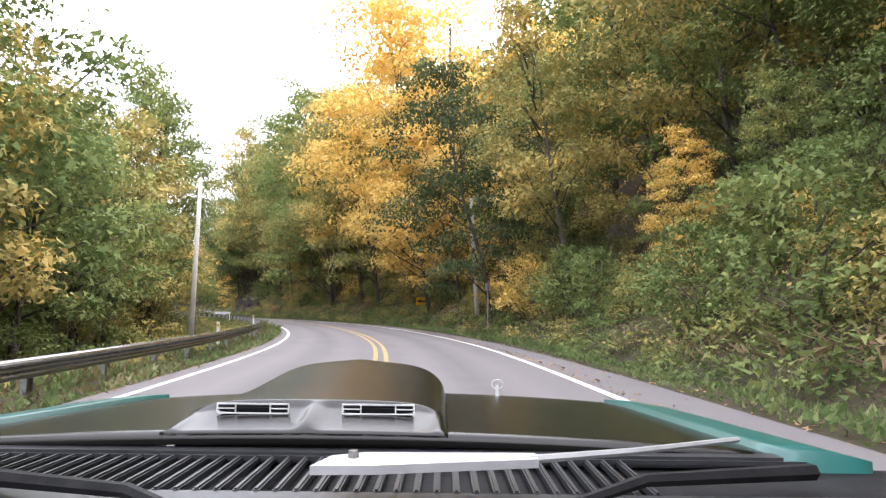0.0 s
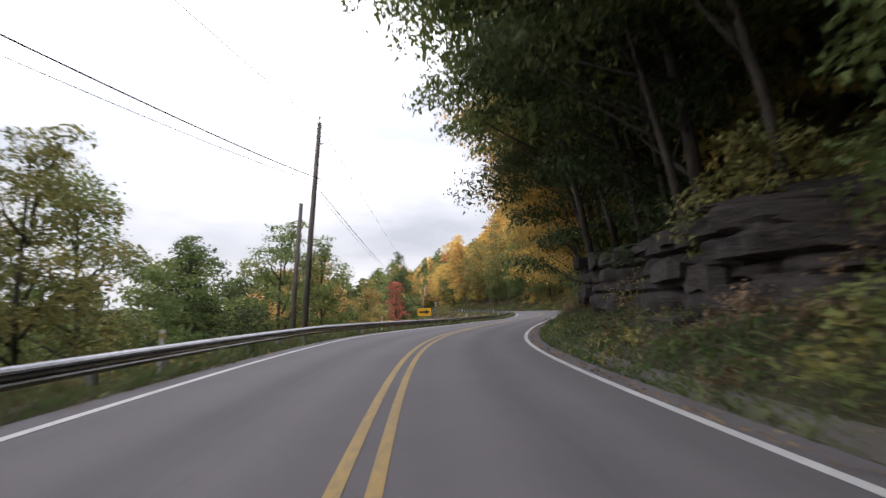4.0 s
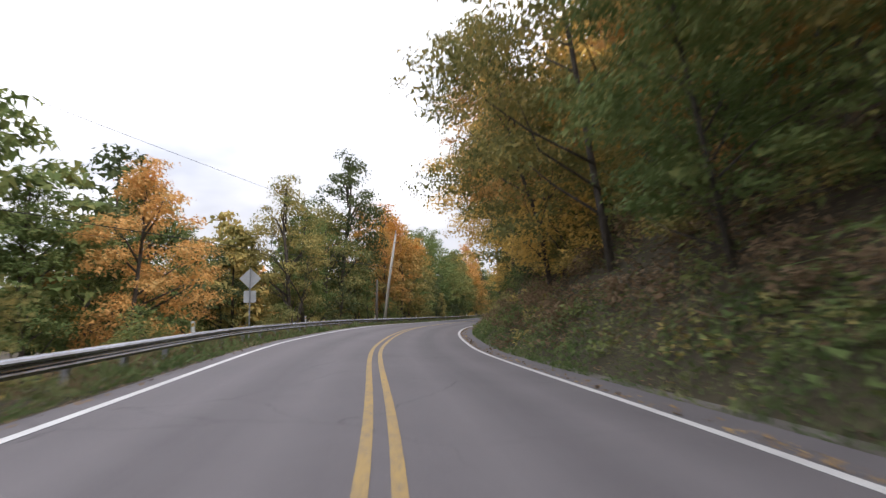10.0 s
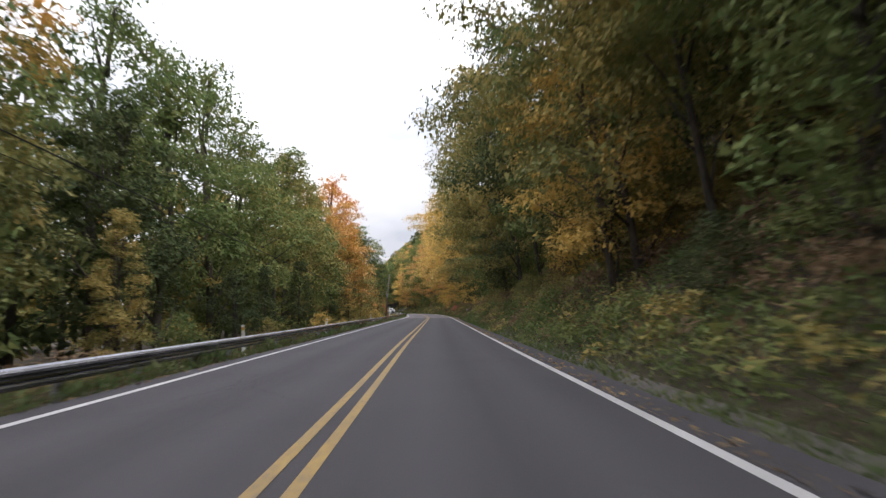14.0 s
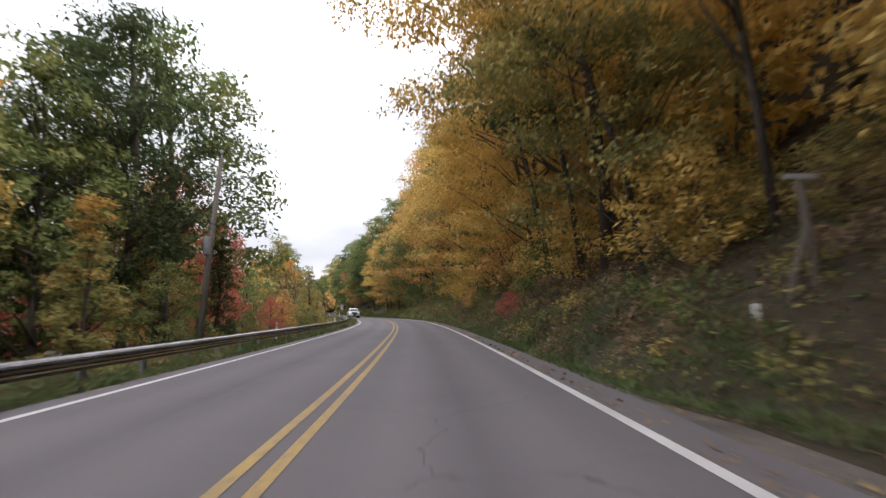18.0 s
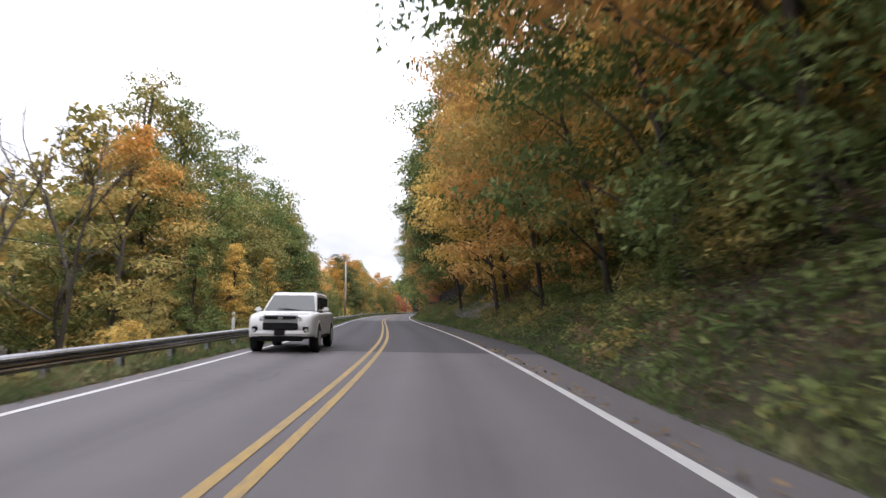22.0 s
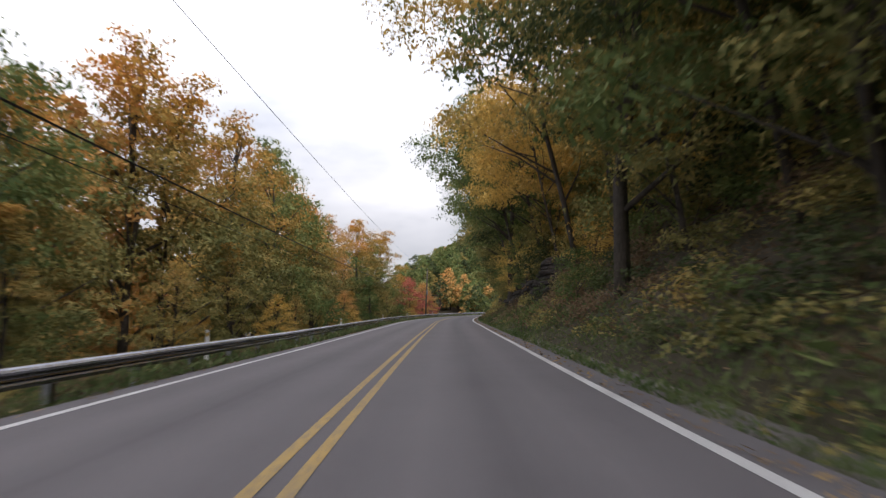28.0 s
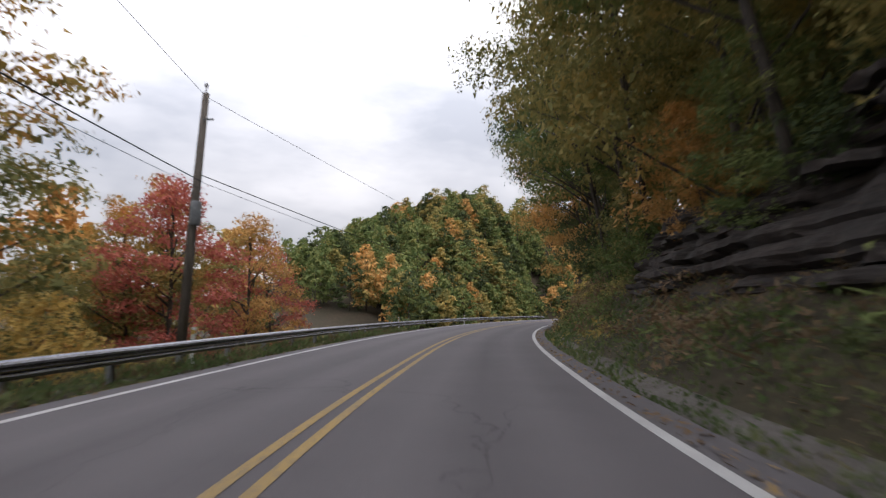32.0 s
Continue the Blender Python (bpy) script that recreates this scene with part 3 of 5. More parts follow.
def tri_mesh(name, V):
    """A mesh of loose triangles from an (n, 3, 3) array."""
    n = len(V)
    me = bpy.data.meshes.new(name)
    me.vertices.add(n * 3)
    me.vertices.foreach_set("co", np.ascontiguousarray(V, np.float32).ravel())
    me.loops.add(n * 3)
    me.loops.foreach_set("vertex_index", np.arange(n * 3, dtype=np.int32))
    me.polygons.add(n)
    me.polygons.foreach_set("loop_start", np.arange(0, n * 3, 3, dtype=np.int32))
    me.update(calc_edges=True)
    return me


# ---- trees ----
def leaf_cloud(lobes, count, size, rg, per=1):
    """Leaf sprays over the skins of many lobes, in clumps of `per`, as loose triangles.
    Those deep in the crown are larger, those at its skin small."""
    L = np.array(lobes)
    area = L[:, 3] * L[:, 4] + L[:, 3] * L[:, 5] + L[:, 4] * L[:, 5]
    n = max(1, count // per)
    L = L[rg.choice(len(L), n, p=area / area.sum())]
    u = rg.normal(size=(n, 3))
    u /= np.linalg.norm(u, axis=1)[:, None]
    u[:, 2] = np.where(u[:, 2] < -0.35, -u[:, 2], u[:, 2])
    inner = rg.random(n) < (0.2 if per > 1 else 0.3)
    rad = np.where(inner, 0.35 + 0.4 * rg.random(n), 1.0 - 0.16 * rg.random(n) + 0.15 * np.clip(rg.normal(size=n), -1.6, 1.6))
    c = L[:, :3] + u * L[:, 3:6] * rad[:, None]
    if per > 1:
        c, u, inner = np.repeat(c, per, 0), np.repeat(u, per, 0), np.repeat(inner, per)
        n = len(c)
        reach = size * np.where(inner, 2.2, 1.25)[:, None]
        c = c + np.clip(rg.normal(size=(n, 3)), -1.7, 1.7) * reach * (1, 1, 0.55)
    nrm = 0.8 * u + 0.6 * rg.normal(size=(n, 3))
    nrm[:, 2] += 0.5
    nrm /= np.linalg.norm(nrm, axis=1)[:, None]
    a = np.cross(nrm, rg.normal(size=(n, 3)))
    a /= np.linalg.norm(a, axis=1)[:, None]
    b = np.cross(nrm, a)
    sz = size * ((0.65 + 0.7 * rg.random(n)) * np.where(inner, 1.3 if per > 1 else 1.1, 0.85))[:, None]
    tip = c + a * sz * 0.85
    tip[:, 2] -= sz[:, 0] * 0.3
    return np.stack([c - a * sz * 0.35 + b * sz * 0.4, c - a * sz * 0.35 - b * sz * 0.4, tip], 1)


def crown_lobes(kind, h, rg, lean=(0, 0)):
    low, wide, n, flat = {"broad": (0.2, 0.29, 46, 0.5), "tall": (0.25, 0.22, 46, 0.6), "narrow": (0.08, 0.2, 36, 0.65), "edge": (0.1, 0.31, 54, 0.45), "bush": (0.1, 0.58, 22, 0.7), "airy": (0.3, 0.25, 24, 0.5), "high": (0.36, 0.31, 46, 0.45)}[kind]
    lobes = []
    for i in range(n):
        f = low + (0.96 - low) * (i + rg.random()) / n
        q = (f - low) / (1 - low)
        prof = max(0.22, math.sin(min(1.0, 0.22 + 0.86 * q) * math.pi) ** 0.7 if kind != "narrow" else (1.05 - q) ** 0.8)
        a = i * 2.4 + rg.random() * 1.5
        reach = h * wide * prof * rg.random() ** 0.4
        rr = h * wide * (0.2 + 0.16 * rg.random()) * (0.65 + 0.5 * prof)
        lobes.append((lean[0] * f + reach * math.cos(a), lean[1] * f + reach * math.sin(a), h * f, rr, rr, rr * flat))
    return lobes


def tree_meshes(kind, h, count, size, seed, bow=0.0):
    """Trunk with limbs, and a crown of leaf sprays, for a tree h metres high."""
    rg = np.random.default_rng(seed)
    lean = rg.normal(size=2) * 0.04 * h - np.array([bow * h, 0])
    r0 = (0.007 if bow else 0.012) * h
    lobes = crown_lobes(kind, h, rg, lean)
    pieces = []
    if kind != "bush":
        path = [(0, 0, -1.2)] + [(lean[0] * f + 0.01 * h * rg.normal(), lean[1] * f + 0.01 * h * rg.normal(), h * f) for f in (0.2, 0.45, 0.7, 0.92)]
        pieces.append(tube(path, [r0 * 1.3, r0, r0 * 0.75, r0 * 0.45, r0 * 0.1], 7))
    for c in lobes[::3]:
        f = max(0.03, c[2] / h - (0.16 if kind != "bush" else 0.3))
        a = np.array([lean[0] * f, lean[1] * f, h * f])
        e = np.array(c[:3]) + np.array([0, 0, c[5] * 0.2])
        k = r0 * (0.5 if kind != "bush" else 0.7)
        pieces.append(tube([tuple(a), tuple(a * 0.5 + e * 0.5 + rg.normal(size=3) * 0.015 * h), tuple(e)], [k, k * 0.6, k * 0.15], 5))
    tv, tf = joined(pieces)
    t = bpy.data.meshes.new("trunk")
    t.from_pydata([tuple(p) for p in tv], [], tf)
    t.materials.append(BARK)
    t.polygons.foreach_set("use_smooth", np.ones(len(t.polygons), bool))
    c = tri_mesh("crown", leaf_cloud(lobes, count, size, rg, 6))
    c.materials.append(LEAF["green"])
    return t, c


SHAPES = {}
for i, (kind, h, cnt, sz, seed) in enumerate([("broad", 17, 7800, 0.3, 20), ("edge", 14, 7800, 0.27, 21), ("tall", 20, 7800, 0.29, 22), ("tall", 16, 6900, 0.27, 23), ("narrow", 13, 5600, 0.24, 24), ("bush", 3.0, 2900, 0.1, 25), ("edge", 10, 5400, 0.215, 26), ("airy", 19, 4400, 0.25, 27), ("bush", 1.8, 1300, 0.085, 28),
                                              ("broad", 17, 12000, 0.25, 30), ("edge", 14, 12000, 0.22, 31), ("tall", 16, 9600, 0.23, 32), ("edge", 10, 8200, 0.18, 33), ("high", 17, 10000, 0.245, 34), ("high", 14, 9500, 0.215, 35)]):
    SHAPES[i] = (kind, h, tree_meshes(kind, h, int(cnt * (1.0 if kind == "bush" else 1.75)), sz * (1.0 if kind == "bush" else 0.66), seed, 0.235 if i > 8 else 0.0))

WORDS = {"green": "green-leaved", "dark": "dark green", "olive": "yellowing green", "yellow": "golden yellow", "orange": "orange autumn", "red": "red autumn", "turning": "green and orange turning"}
KINDS = {"broad": "broad-crowned tree", "tall": "tall slender tree", "narrow": "young narrow tree", "edge": "low-branched tree", "bush": "leafy shrub", "airy": "thin-leaved open tree", "high": "high-crowned leaning tree"}
protos = {}


def plant(s, d, colour, shape, scale=1.0, sink=0.1):
    """One tree or shrub at chainage s, d metres to the right of the centre line."""
    kind, h, (tm, cm) = SHAPES[shape]
    side = "right" if d > 0 else "left"
    key = (colour, shape, side)
    p = ground_at(s, d, -sink)
    turn = heading(s) + float(rng.normal()) * 0.45 if shape > 8 else float(rng.random() * 6.283)
    m = Matrix.LocRotScale(p, Euler((0, 0, turn)), None)
    k = scale * float(rng.uniform(0.93, 1.07))
    if key not in protos:
        name = "shrub" if kind == "bush" else "tree"
        root = new(name)
        root.empty_display_size = 0.3
        tagged(root, WORDS[colour] + " " + KINDS[kind] + (" on the steep roadside bank" if side == "right" else " beyond the guard rail"), name, "trees along the road" if name == "tree" else "roadside shrubs")
        for nm, me in (("trunk" if name == "tree" else "stem", tm), ("crown", cm)):
            o = new(nm, me)
            o.parent = root
            if nm == "crown":
                o.material_slots[0].link = 'OBJECT'
                o.material_slots[0].material = LEAF[colour]
        protos[key] = root
        root.matrix_basis = m @ Matrix.Diagonal((k, k, k, 1))
        return root
    ob = copy_thing(protos[key], m)
    ob.scale = (k, k, k)
    return ob


def a_colour(mix_):
    names = list(mix_)
    w = np.array([mix_[c] for c in names], float)
    return names[int(rng.choice(len(names), p=w / w.sum()))]


# leaf colours along the road, by station
RIGHT_MIX = [(-4, 2.2, dict(green=4, olive=5, yellow=2, dark=1)), (2.2, 4.6, dict(green=3, olive=4, yellow=2.3)), (4.6, 5.45, dict(dark=4, green=4, olive=1)), (5.45, 6.4, dict(yellow=6, orange=2, olive=2)),
             (6.4, 9.6, dict(green=4, olive=7, yellow=1)), (9.6, 10.8, dict(olive=3, green=4, orange=1)), (10.8, 12.6, dict(orange=4, yellow=4, olive=3)),
             (12.6, 17.9, dict(yellow=2, olive=4, dark=4, green=3)), (17.9, 20.5, dict(yellow=7, orange=2, olive=2)), (20.5, 22.6, dict(orange=4, yellow=2, olive=3, green=2)),
             (22.6, 25.2, dict(green=4, dark=1.5, orange=1.5, olive=3, yellow=2)), (25.2, 26.6, dict(orange=5, green=3, red=1)), (26.6, 29, dict(dark=3, green=3, olive=3, yellow=1)), (29, 32.2, dict(dark=1, green=4, yellow=2, olive=4)), (32.2, 45, dict(green=5, dark=3, olive=4, orange=1))]
LEFT_MIX = [(-4, 2.2, dict(green=5, olive=4, dark=1)), (2.2, 4.4, dict(green=5, olive=4, orange=0.8)), (4.4, 6.6, dict(dark=2, green=6, orange=0.3, olive=3)), (6.6, 10.2, dict(dark=2, green=5, orange=1.3, red=0.5, olive=2.5)),
            (10.2, 13.5, dict(green=6, dark=3, olive=3)), (13.5, 14.3, dict(turning=5, orange=1)), (14.3, 17.2, dict(dark=3, olive=4, green=5, turning=2)), (17.2, 18.95, dict(turning=6, orange=2, yellow=2, olive=1)),
            (18.95, 19.6, dict(dark=4, green=2)), (19.6, 20.8, dict(red=3, orange=3, olive=2)), (20.8, 25.4, dict(green=4, olive=6, turning=1.5)), (25.4, 27, dict(turning=4, green=5, orange=1, olive=2)), (27, 30.6, dict(turning=8, yellow=1.5, green=2, orange=3)), (30.6, 33.2, dict(turning=7, green=2, orange=2)), (33.2, 45, dict(orange=3, red=3, turning=3, green=2))]


def mix_at(table, s):
    for a, b, m_ in table:
        if st(a) <= s < st(b):
            return m_
    return table[-1][2]


def wood(table, k0, k1, step, d0, dvar, shapes, scale):
    s, s1 = st(k0), st(k1)
    while s < s1:
        ss = s + float(rng.normal()) * step * 0.2
        plant(ss, d0 + float(rng.uniform(-dvar, dvar)), a_colour(mix_at(table, ss)), int(rng.choice(shapes)), scale * float(rng.uniform(0.82, 1.18)))
        s += step


# the edge of the woods, tree by tree; those on the bank lean out over the road
wood(RIGHT_MIX, 1.1, 2.2, 6.8, 8.4, 1.0, [10, 10, 9, 11, 12, 10], 1.1)
wood(RIGHT_MIX, 2.2, 4.6, 7.2, 8.8, 1.0, [10, 9, 9, 11], 1.6)
wood(RIGHT_MIX, 4.6, 6.2, 6.4, 8.0, 1.0, [13, 14, 13], 1.1)
wood(RIGHT_MIX, 6.2, 9.4, 7.2, 10.0, 1.0, [10, 9, 9, 11], 1.5)
wood(RIGHT_MIX, 9.4, 12.4, 6.8, 8.3, 1.0, [10, 10, 9, 11, 12, 10], 1.12)
wood(RIGHT_MIX, 12.4, 14.6, 6.8, 9.8, 0.8, [10, 10, 9, 11, 10], 1.15)
wood(RIGHT_MIX, 14.6, 18.3, 6.8, 8.6, 1.0, [10, 10, 9, 11, 12, 10], 1.12)
wood(RIGHT_MIX, 18.3, 20.9, 6.4, 9.2, 0.8, [14, 10, 13, 10], 1.15)
wood(RIGHT_MIX, 20.9, 25.2, 6.3, 9.3, 0.9, [10, 14, 9, 11, 10], 1.25)
wood(RIGHT_MIX, 25.2, 28.4, 6.5, 8.9, 0.9, [10, 14, 9, 10], 1.15)
wood(RIGHT_MIX, 28.4, 36, 6.2, 8.8, 0.8, [13, 14, 13, 10, 14], 1.1)
wood(RIGHT_MIX, -0.4, 1.2, 5.0, 14.0, 1.0, [10, 9, 10], 1.0)
wood(RIGHT_MIX, -0.3, 1.2, 4.0, 10.8, 1.0, [6, 6, 12], 0.5)
wood(RIGHT_MIX, 30.0, 33.4, 6.0, 8.2, 0.4, [12, 6], 0.55)
wood(LEFT_MIX, -0.4, 2.9, 5.4, -14.0, 1.5, [1, 0, 3, 2], 1.05)
wood(LEFT_MIX, 2.9, 4.35, 4.8, -13.2, 1.0, [1, 0, 3, 1, 2], 1.0)
wood(LEFT_MIX, 4.4, 6.1, 5.5, -17.0, 1.5, [1, 3, 0], 0.9)
wood(LEFT_MIX, 5.6, 9.6, 6.5, -25.0, 3.0, [1, 0, 3, 4], 0.85)
wood(LEFT_MIX, 9.6, 10.4, 6.5, -22.0, 3.0, [1, 3, 4], 0.75)
wood(LEFT_MIX, 10.4, 12.4, 6.5, -18.0, 2.0, [0, 1, 3], 0.82)
wood(LEFT_MIX, 12.4, 19.5, 6.2, -15.0, 1.6, [1, 0, 3, 2, 3], 1.1)
wood(LEFT_MIX, 19.7, 21.6, 6.0, -20.0, 1.8, [1, 4, 3, 6], 0.85)
wood(LEFT_MIX, 21.6, 23.6, 6.0, -19.0, 1.8, [1, 4, 3, 4], 0.72)
wood(LEFT_MIX, 23.6, 26.0, 6.2, -15.2, 1.6, [1, 0, 3, 2, 3], 1.1)
wood(LEFT_MIX, 26.0, 27.4, 6.2, -16.0, 1.6, [1, 0, 3, 3], 0.85)
wood(LEFT_MIX, 27.4, 29.4, 5.6, -15.0, 1.4, [1, 0, 1, 3], 0.84)
wood(LEFT_MIX, 29.4, 31.4, 5.8, -15.2, 1.6, [1, 0, 3, 0], 1.08)
wood(LEFT_MIX, 31.4, 33.0, 6.0, -16.0, 1.4, [1, 0, 3, 3], 0.95)
wood(LEFT_MIX, 12.6, 32.2, 9.0, -10.0, 1.0, [4, 6], 0.5)
wood(LEFT_MIX, 33.1, 34.1, 5.0, -15.0, 1.2, [1, 1, 6], 0.7)
# trees that stand out: station, offset, colour, shape, scale
LEFT_ALONE = [
    (6.2, -20, "orange", 1, 0.98), (7.6, -22, "red", 4, 1), (8.3, -23, "orange", 4, 0.95), (11.44, -14.6, "orange", 1, 0.95), (14, -12.2, "turning", 0, 1),
    (17.7, -12, "turning", 1, 0.9), (18, -13, "turning", 0, 1), (19.25, -13, "dark", 2, 0.95), (19.75, -16, "turning", 3, 0.8), (20.3, -21, "red", 2, 1.0), (20.6, -23, "orange", 2, 1.0), (20.35, -16, "red", 3, 0.8),
    (23.75, -9.2, "yellow", 4, 0.55), (24, -13.5, "green", 2, 0.95), (24.25, -9.4, "yellow", 4, 0.5), (24.6, -13, "green", 7, 1), (25.5, -12.8, "green", 0, 1.05),
    (25.8, -13.2, "olive", 3, 1.1), (28.5, -13, "dark", 0, 0.95), (28.78, -14, "green", 1, 1), (33.3, -12.5, "red", 1, 0.72), (33.6, -12, "orange", 1, 0.66),
    (33.85, -12.5, "red", 6, 0.8),
]
RIGHT_ALONE = [
    (3.1, 8.4, "dark", 7, 1.15), (4.5, 8.6, "green", 14, 1.15), (4.75, 8.2, "dark", 9, 0.95), (4.85, 8, "dark", 13, 1), (5.12, 8.4, "green", 14, 1.2),
    (5.3, 7.4, "dark", 10, 1.1), (5.45, 8.4, "dark", 14, 1.1), (5.58, 6.9, "yellow", 10, 1.1), (5.75, 6.7, "yellow", 9, 1.1), (6, 6.8, "yellow", 10, 1.05),
    (14.2, 6.8, "dark", 7, 1.05), (14.9, 7.4, "yellow", 6, 0.9), (19, 9, "dark", 7, 1.1), (19.3, 6.2, "red", 5, 0.48), (19.45, 8.6, "yellow", 9, 0.95),
    (19.9, 8.6, "yellow", 10, 1), (23.9, 8, "yellow", 9, 0.95), (24.6, 7.6, "dark", 11, 1.1), (25.35, 9, "turning", 9, 1), (25.64, 8, "orange", 10, 0.95),
    (26.1, 7.6, "red", 6, 0.6), (28.9, 7, "dark", 7, 1.05), (30.6, 7, "dark", 7, 1),
]
for k, d, col, shp, sc in LEFT_ALONE + RIGHT_ALONE:
    plant(st(k), d, col, shp, sc)


def toe_of(s):
    return by_station(s, [-3, 2, 2.5, 4, 6.5, 7, 9.7, 10.2, 17.5, 17.85, 18.12, 18.42, 22.6, 23, 24.6, 25.2, 36], [5.6, 5.6, 4.9, 4.4, 4.4, 5.4, 5.4, 4.5, 4.4, 6.8, 6.8, 4.7, 4.6, 5.9, 5.9, 4.6, 4.4])


def bare_tree(s, d, h, seed, label):
    rg = np.random.default_rng(seed)
    pieces = []

    def grow(p, v, length, r, depth):
        q = p + v * length * 0.5 + rg.normal(size=3) * length * 0.04
        e = p + v * length + rg.normal(size=3) * length * 0.06
        pieces.append(tube([tuple(p), tuple(q), tuple(e)], [r, r * 0.85, r * 0.65], 5))
        if depth:
            for _ in range(3):
                w = v + rg.normal(size=3) * 0.42
                w[2] = max(w[2], 0.25)
                grow(e if rg.random() < 0.6 else q, w / np.linalg.norm(w), length * float(rg.uniform(0.55, 0.8)), r * 0.55, depth - 1)

    grow(np.array([0, 0, -0.5]), np.array([0.03, 0.02, 1.0]), h * 0.42, h * 0.012, 4)
    root = new("bare_tree")
    tagged(root, label, "tree", "trees along the road")
    part("trunk", from_vf(*joined(pieces)), BARK, root)
    g_ = ground_at(s, d, -0.1)
    root.matrix_basis = pose(g_.x, g_.y, g_.z)


bare_tree(st(26.35), -13.0, 14, 3, "leafless grey tree with fine upright twigs")
bare_tree(st(26.7), -14.5, 15, 4, "leafless grey tree with fine upright twigs")
bare_tree(st(23.0), -13.0, 12, 8, "thin grey tree with sparse fine twigs")
bare_tree(st(23.35), -15.0, 13, 9, "thin grey tree with sparse fine twigs")
bare_tree(st(12.35), -12.5, 11, 5, "thin nearly leafless grey tree")


# shrubs on the bank and behind the rail
s_ = st(-0.5)
while s_ < st(34):
    low = 1.15 if s_ < st(1.2) else 1.0
    plant(s_, float(toe_of(s_)) + float(rng.uniform(2.0, 6.0)), a_colour({"olive": 6, "green": 5, "yellow": 2, "dark": 1} if s_ < st(2) else {"olive": 6, "green": 5, "yellow": 2, "orange": 1, "dark": 1}), 5 if rng.random() < 0.7 else 8, low * float(rng.uniform(0.55, 1.05)))
    s_ += float(rng.uniform(0.9, 1.6) if s_ < st(1.5) else rng.uniform(4.8, 7.8))
s_ = st(1.3)
while s_ < st(35):
    plant(s_, float(toe_of(s_)) + float(rng.uniform(3.2, 6.2)), a_colour(mix_at(RIGHT_MIX, s_)), 5, float(rng.uniform(1.1, 1.7)))
    s_ += float(rng.uniform(4.5, 7.0))
s_ = st(10.5)
while s_ < st(33.5):
    plant(s_, float(rng.uniform(-9.4, -7.4)), a_colour({"olive": 4, "green": 4, "yellow": 2}), 5 if rng.random() < 0.5 else 8, float(rng.uniform(0.6, 1.1)))
    s_ += float(rng.uniform(8, 13))

# ---- the woods behind, joined by colour ----
clouds = {c: [] for c in LEAF}
stems = []


def far_tree(x, y, z, h, colour, count, size):
    kind = ["broad", "edge", "edge"][int(rng.integers(3))]
    lobes = np.array(crown_lobes(kind, h, rng))
    lobes[:, :3] += (x, y, z)
    clouds[colour].append(leaf_cloud(lobes, count, size, rng))
    stems.append(tube([(x, y, z - 1.5), (x + 0.2, y, z + h * 0.4), (x, y, z + h * 0.85)], [h * 0.014, h * 0.011, h * 0.003], 5))


def far_row(table, k0, k1, step, d0, dvar, hmin, hmax, count, size):
    s = st(k0)
    while s < st(k1):
        ss = s + float(rng.normal()) * step * 0.25
        g = ground_at(ss, d0 + float(rng.uniform(-dvar, dvar)))
        far_tree(g.x, g.y, g.z, float(rng.uniform(hmin, hmax)), a_colour(mix_at(table, ss)), count, size)
        s += step


far_row(RIGHT_MIX, -1, 1.6, 5.4, 16.5, 1.5, 14, 20, 3200, 0.34)
far_row(RIGHT_MIX, 1.6, 35, 5.4, 14.5, 1.8, 14, 20, 2600, 0.4)
far_row(RIGHT_MIX, 2.0, 35, 6.5, 11.6, 0.8, 8, 12, 1500, 0.36)
far_row(RIGHT_MIX, 2.2, 5.0, 5.5, 12.5, 1.5, 26, 32, 5200, 0.36)
far_row(RIGHT_MIX, 6.6, 10.0, 5.5, 12.5, 1.5, 20, 26, 4600, 0.34)
far_row(RIGHT_MIX, -1, 36, 9.0, 40.0, 5.0, 14, 20, 300, 1.7)
far_row(RIGHT_MIX, -1, 36, 10.0, 52.0, 6.0, 14, 20, 260, 1.8)
far_row(RIGHT_MIX, -1, 36, 6.0, 20.5, 2.2, 14, 20, 1500, 0.6)
far_row(RIGHT_MIX, -1, 37, 8.0, 28.0, 3.0, 14, 20, 690, 1.09)
far_row(LEFT_MIX, -1, 4.35, 6.0, -19.0, 2.0, 14, 20, 3200, 0.45)
far_row(LEFT_MIX, -1, 4.5, 7.0, -27.0, 3.0, 14, 20, 2200, 0.55)
far_row(LEFT_MIX, 4.0, 10.8, 7.0, -33.0, 4.0, 11, 17, 2600, 0.5)
far_row(LEFT_MIX, 3.6, 11.5, 8.0, -46.0, 6.0, 12, 18, 1700, 0.64)
far_row(LEFT_MIX, 10.6, 19.6, 6.5, -20.5, 2.2, 12, 18, 2500, 0.48)
far_row(LEFT_MIX, 23.4, 27.4, 6.5, -20.0, 2.2, 12, 18, 2500, 0.48)
far_row(LEFT_MIX, 27.4, 29.4, 6.0, -20.0, 2.2, 10, 13, 2500, 0.44)
far_row(LEFT_MIX, 29.4, 32.6, 6.5, -20.0, 2.2, 12, 18, 2500, 0.48)
far_row(LEFT_MIX, 10.6, 33, 7.5, -28.0, 3.0, 9, 14, 2000, 0.52)
far_row(LEFT_MIX, 32.5, 34.6, 6.0, -22.0, 3.0, 8, 12, 1500, 0.6)
far_row(LEFT_MIX, 30, 33.6, 7.0, -36.0, 5.0, 6, 10, 880, 0.8)
far_row(LEFT_MIX, 28, 35, 9.0, -55.0, 6.0, 5, 8, 620, 0.9)
far_row(LEFT_MIX, 11, 28, 9.0, -40.0, 5.0, 8, 13, 620, 1.09)
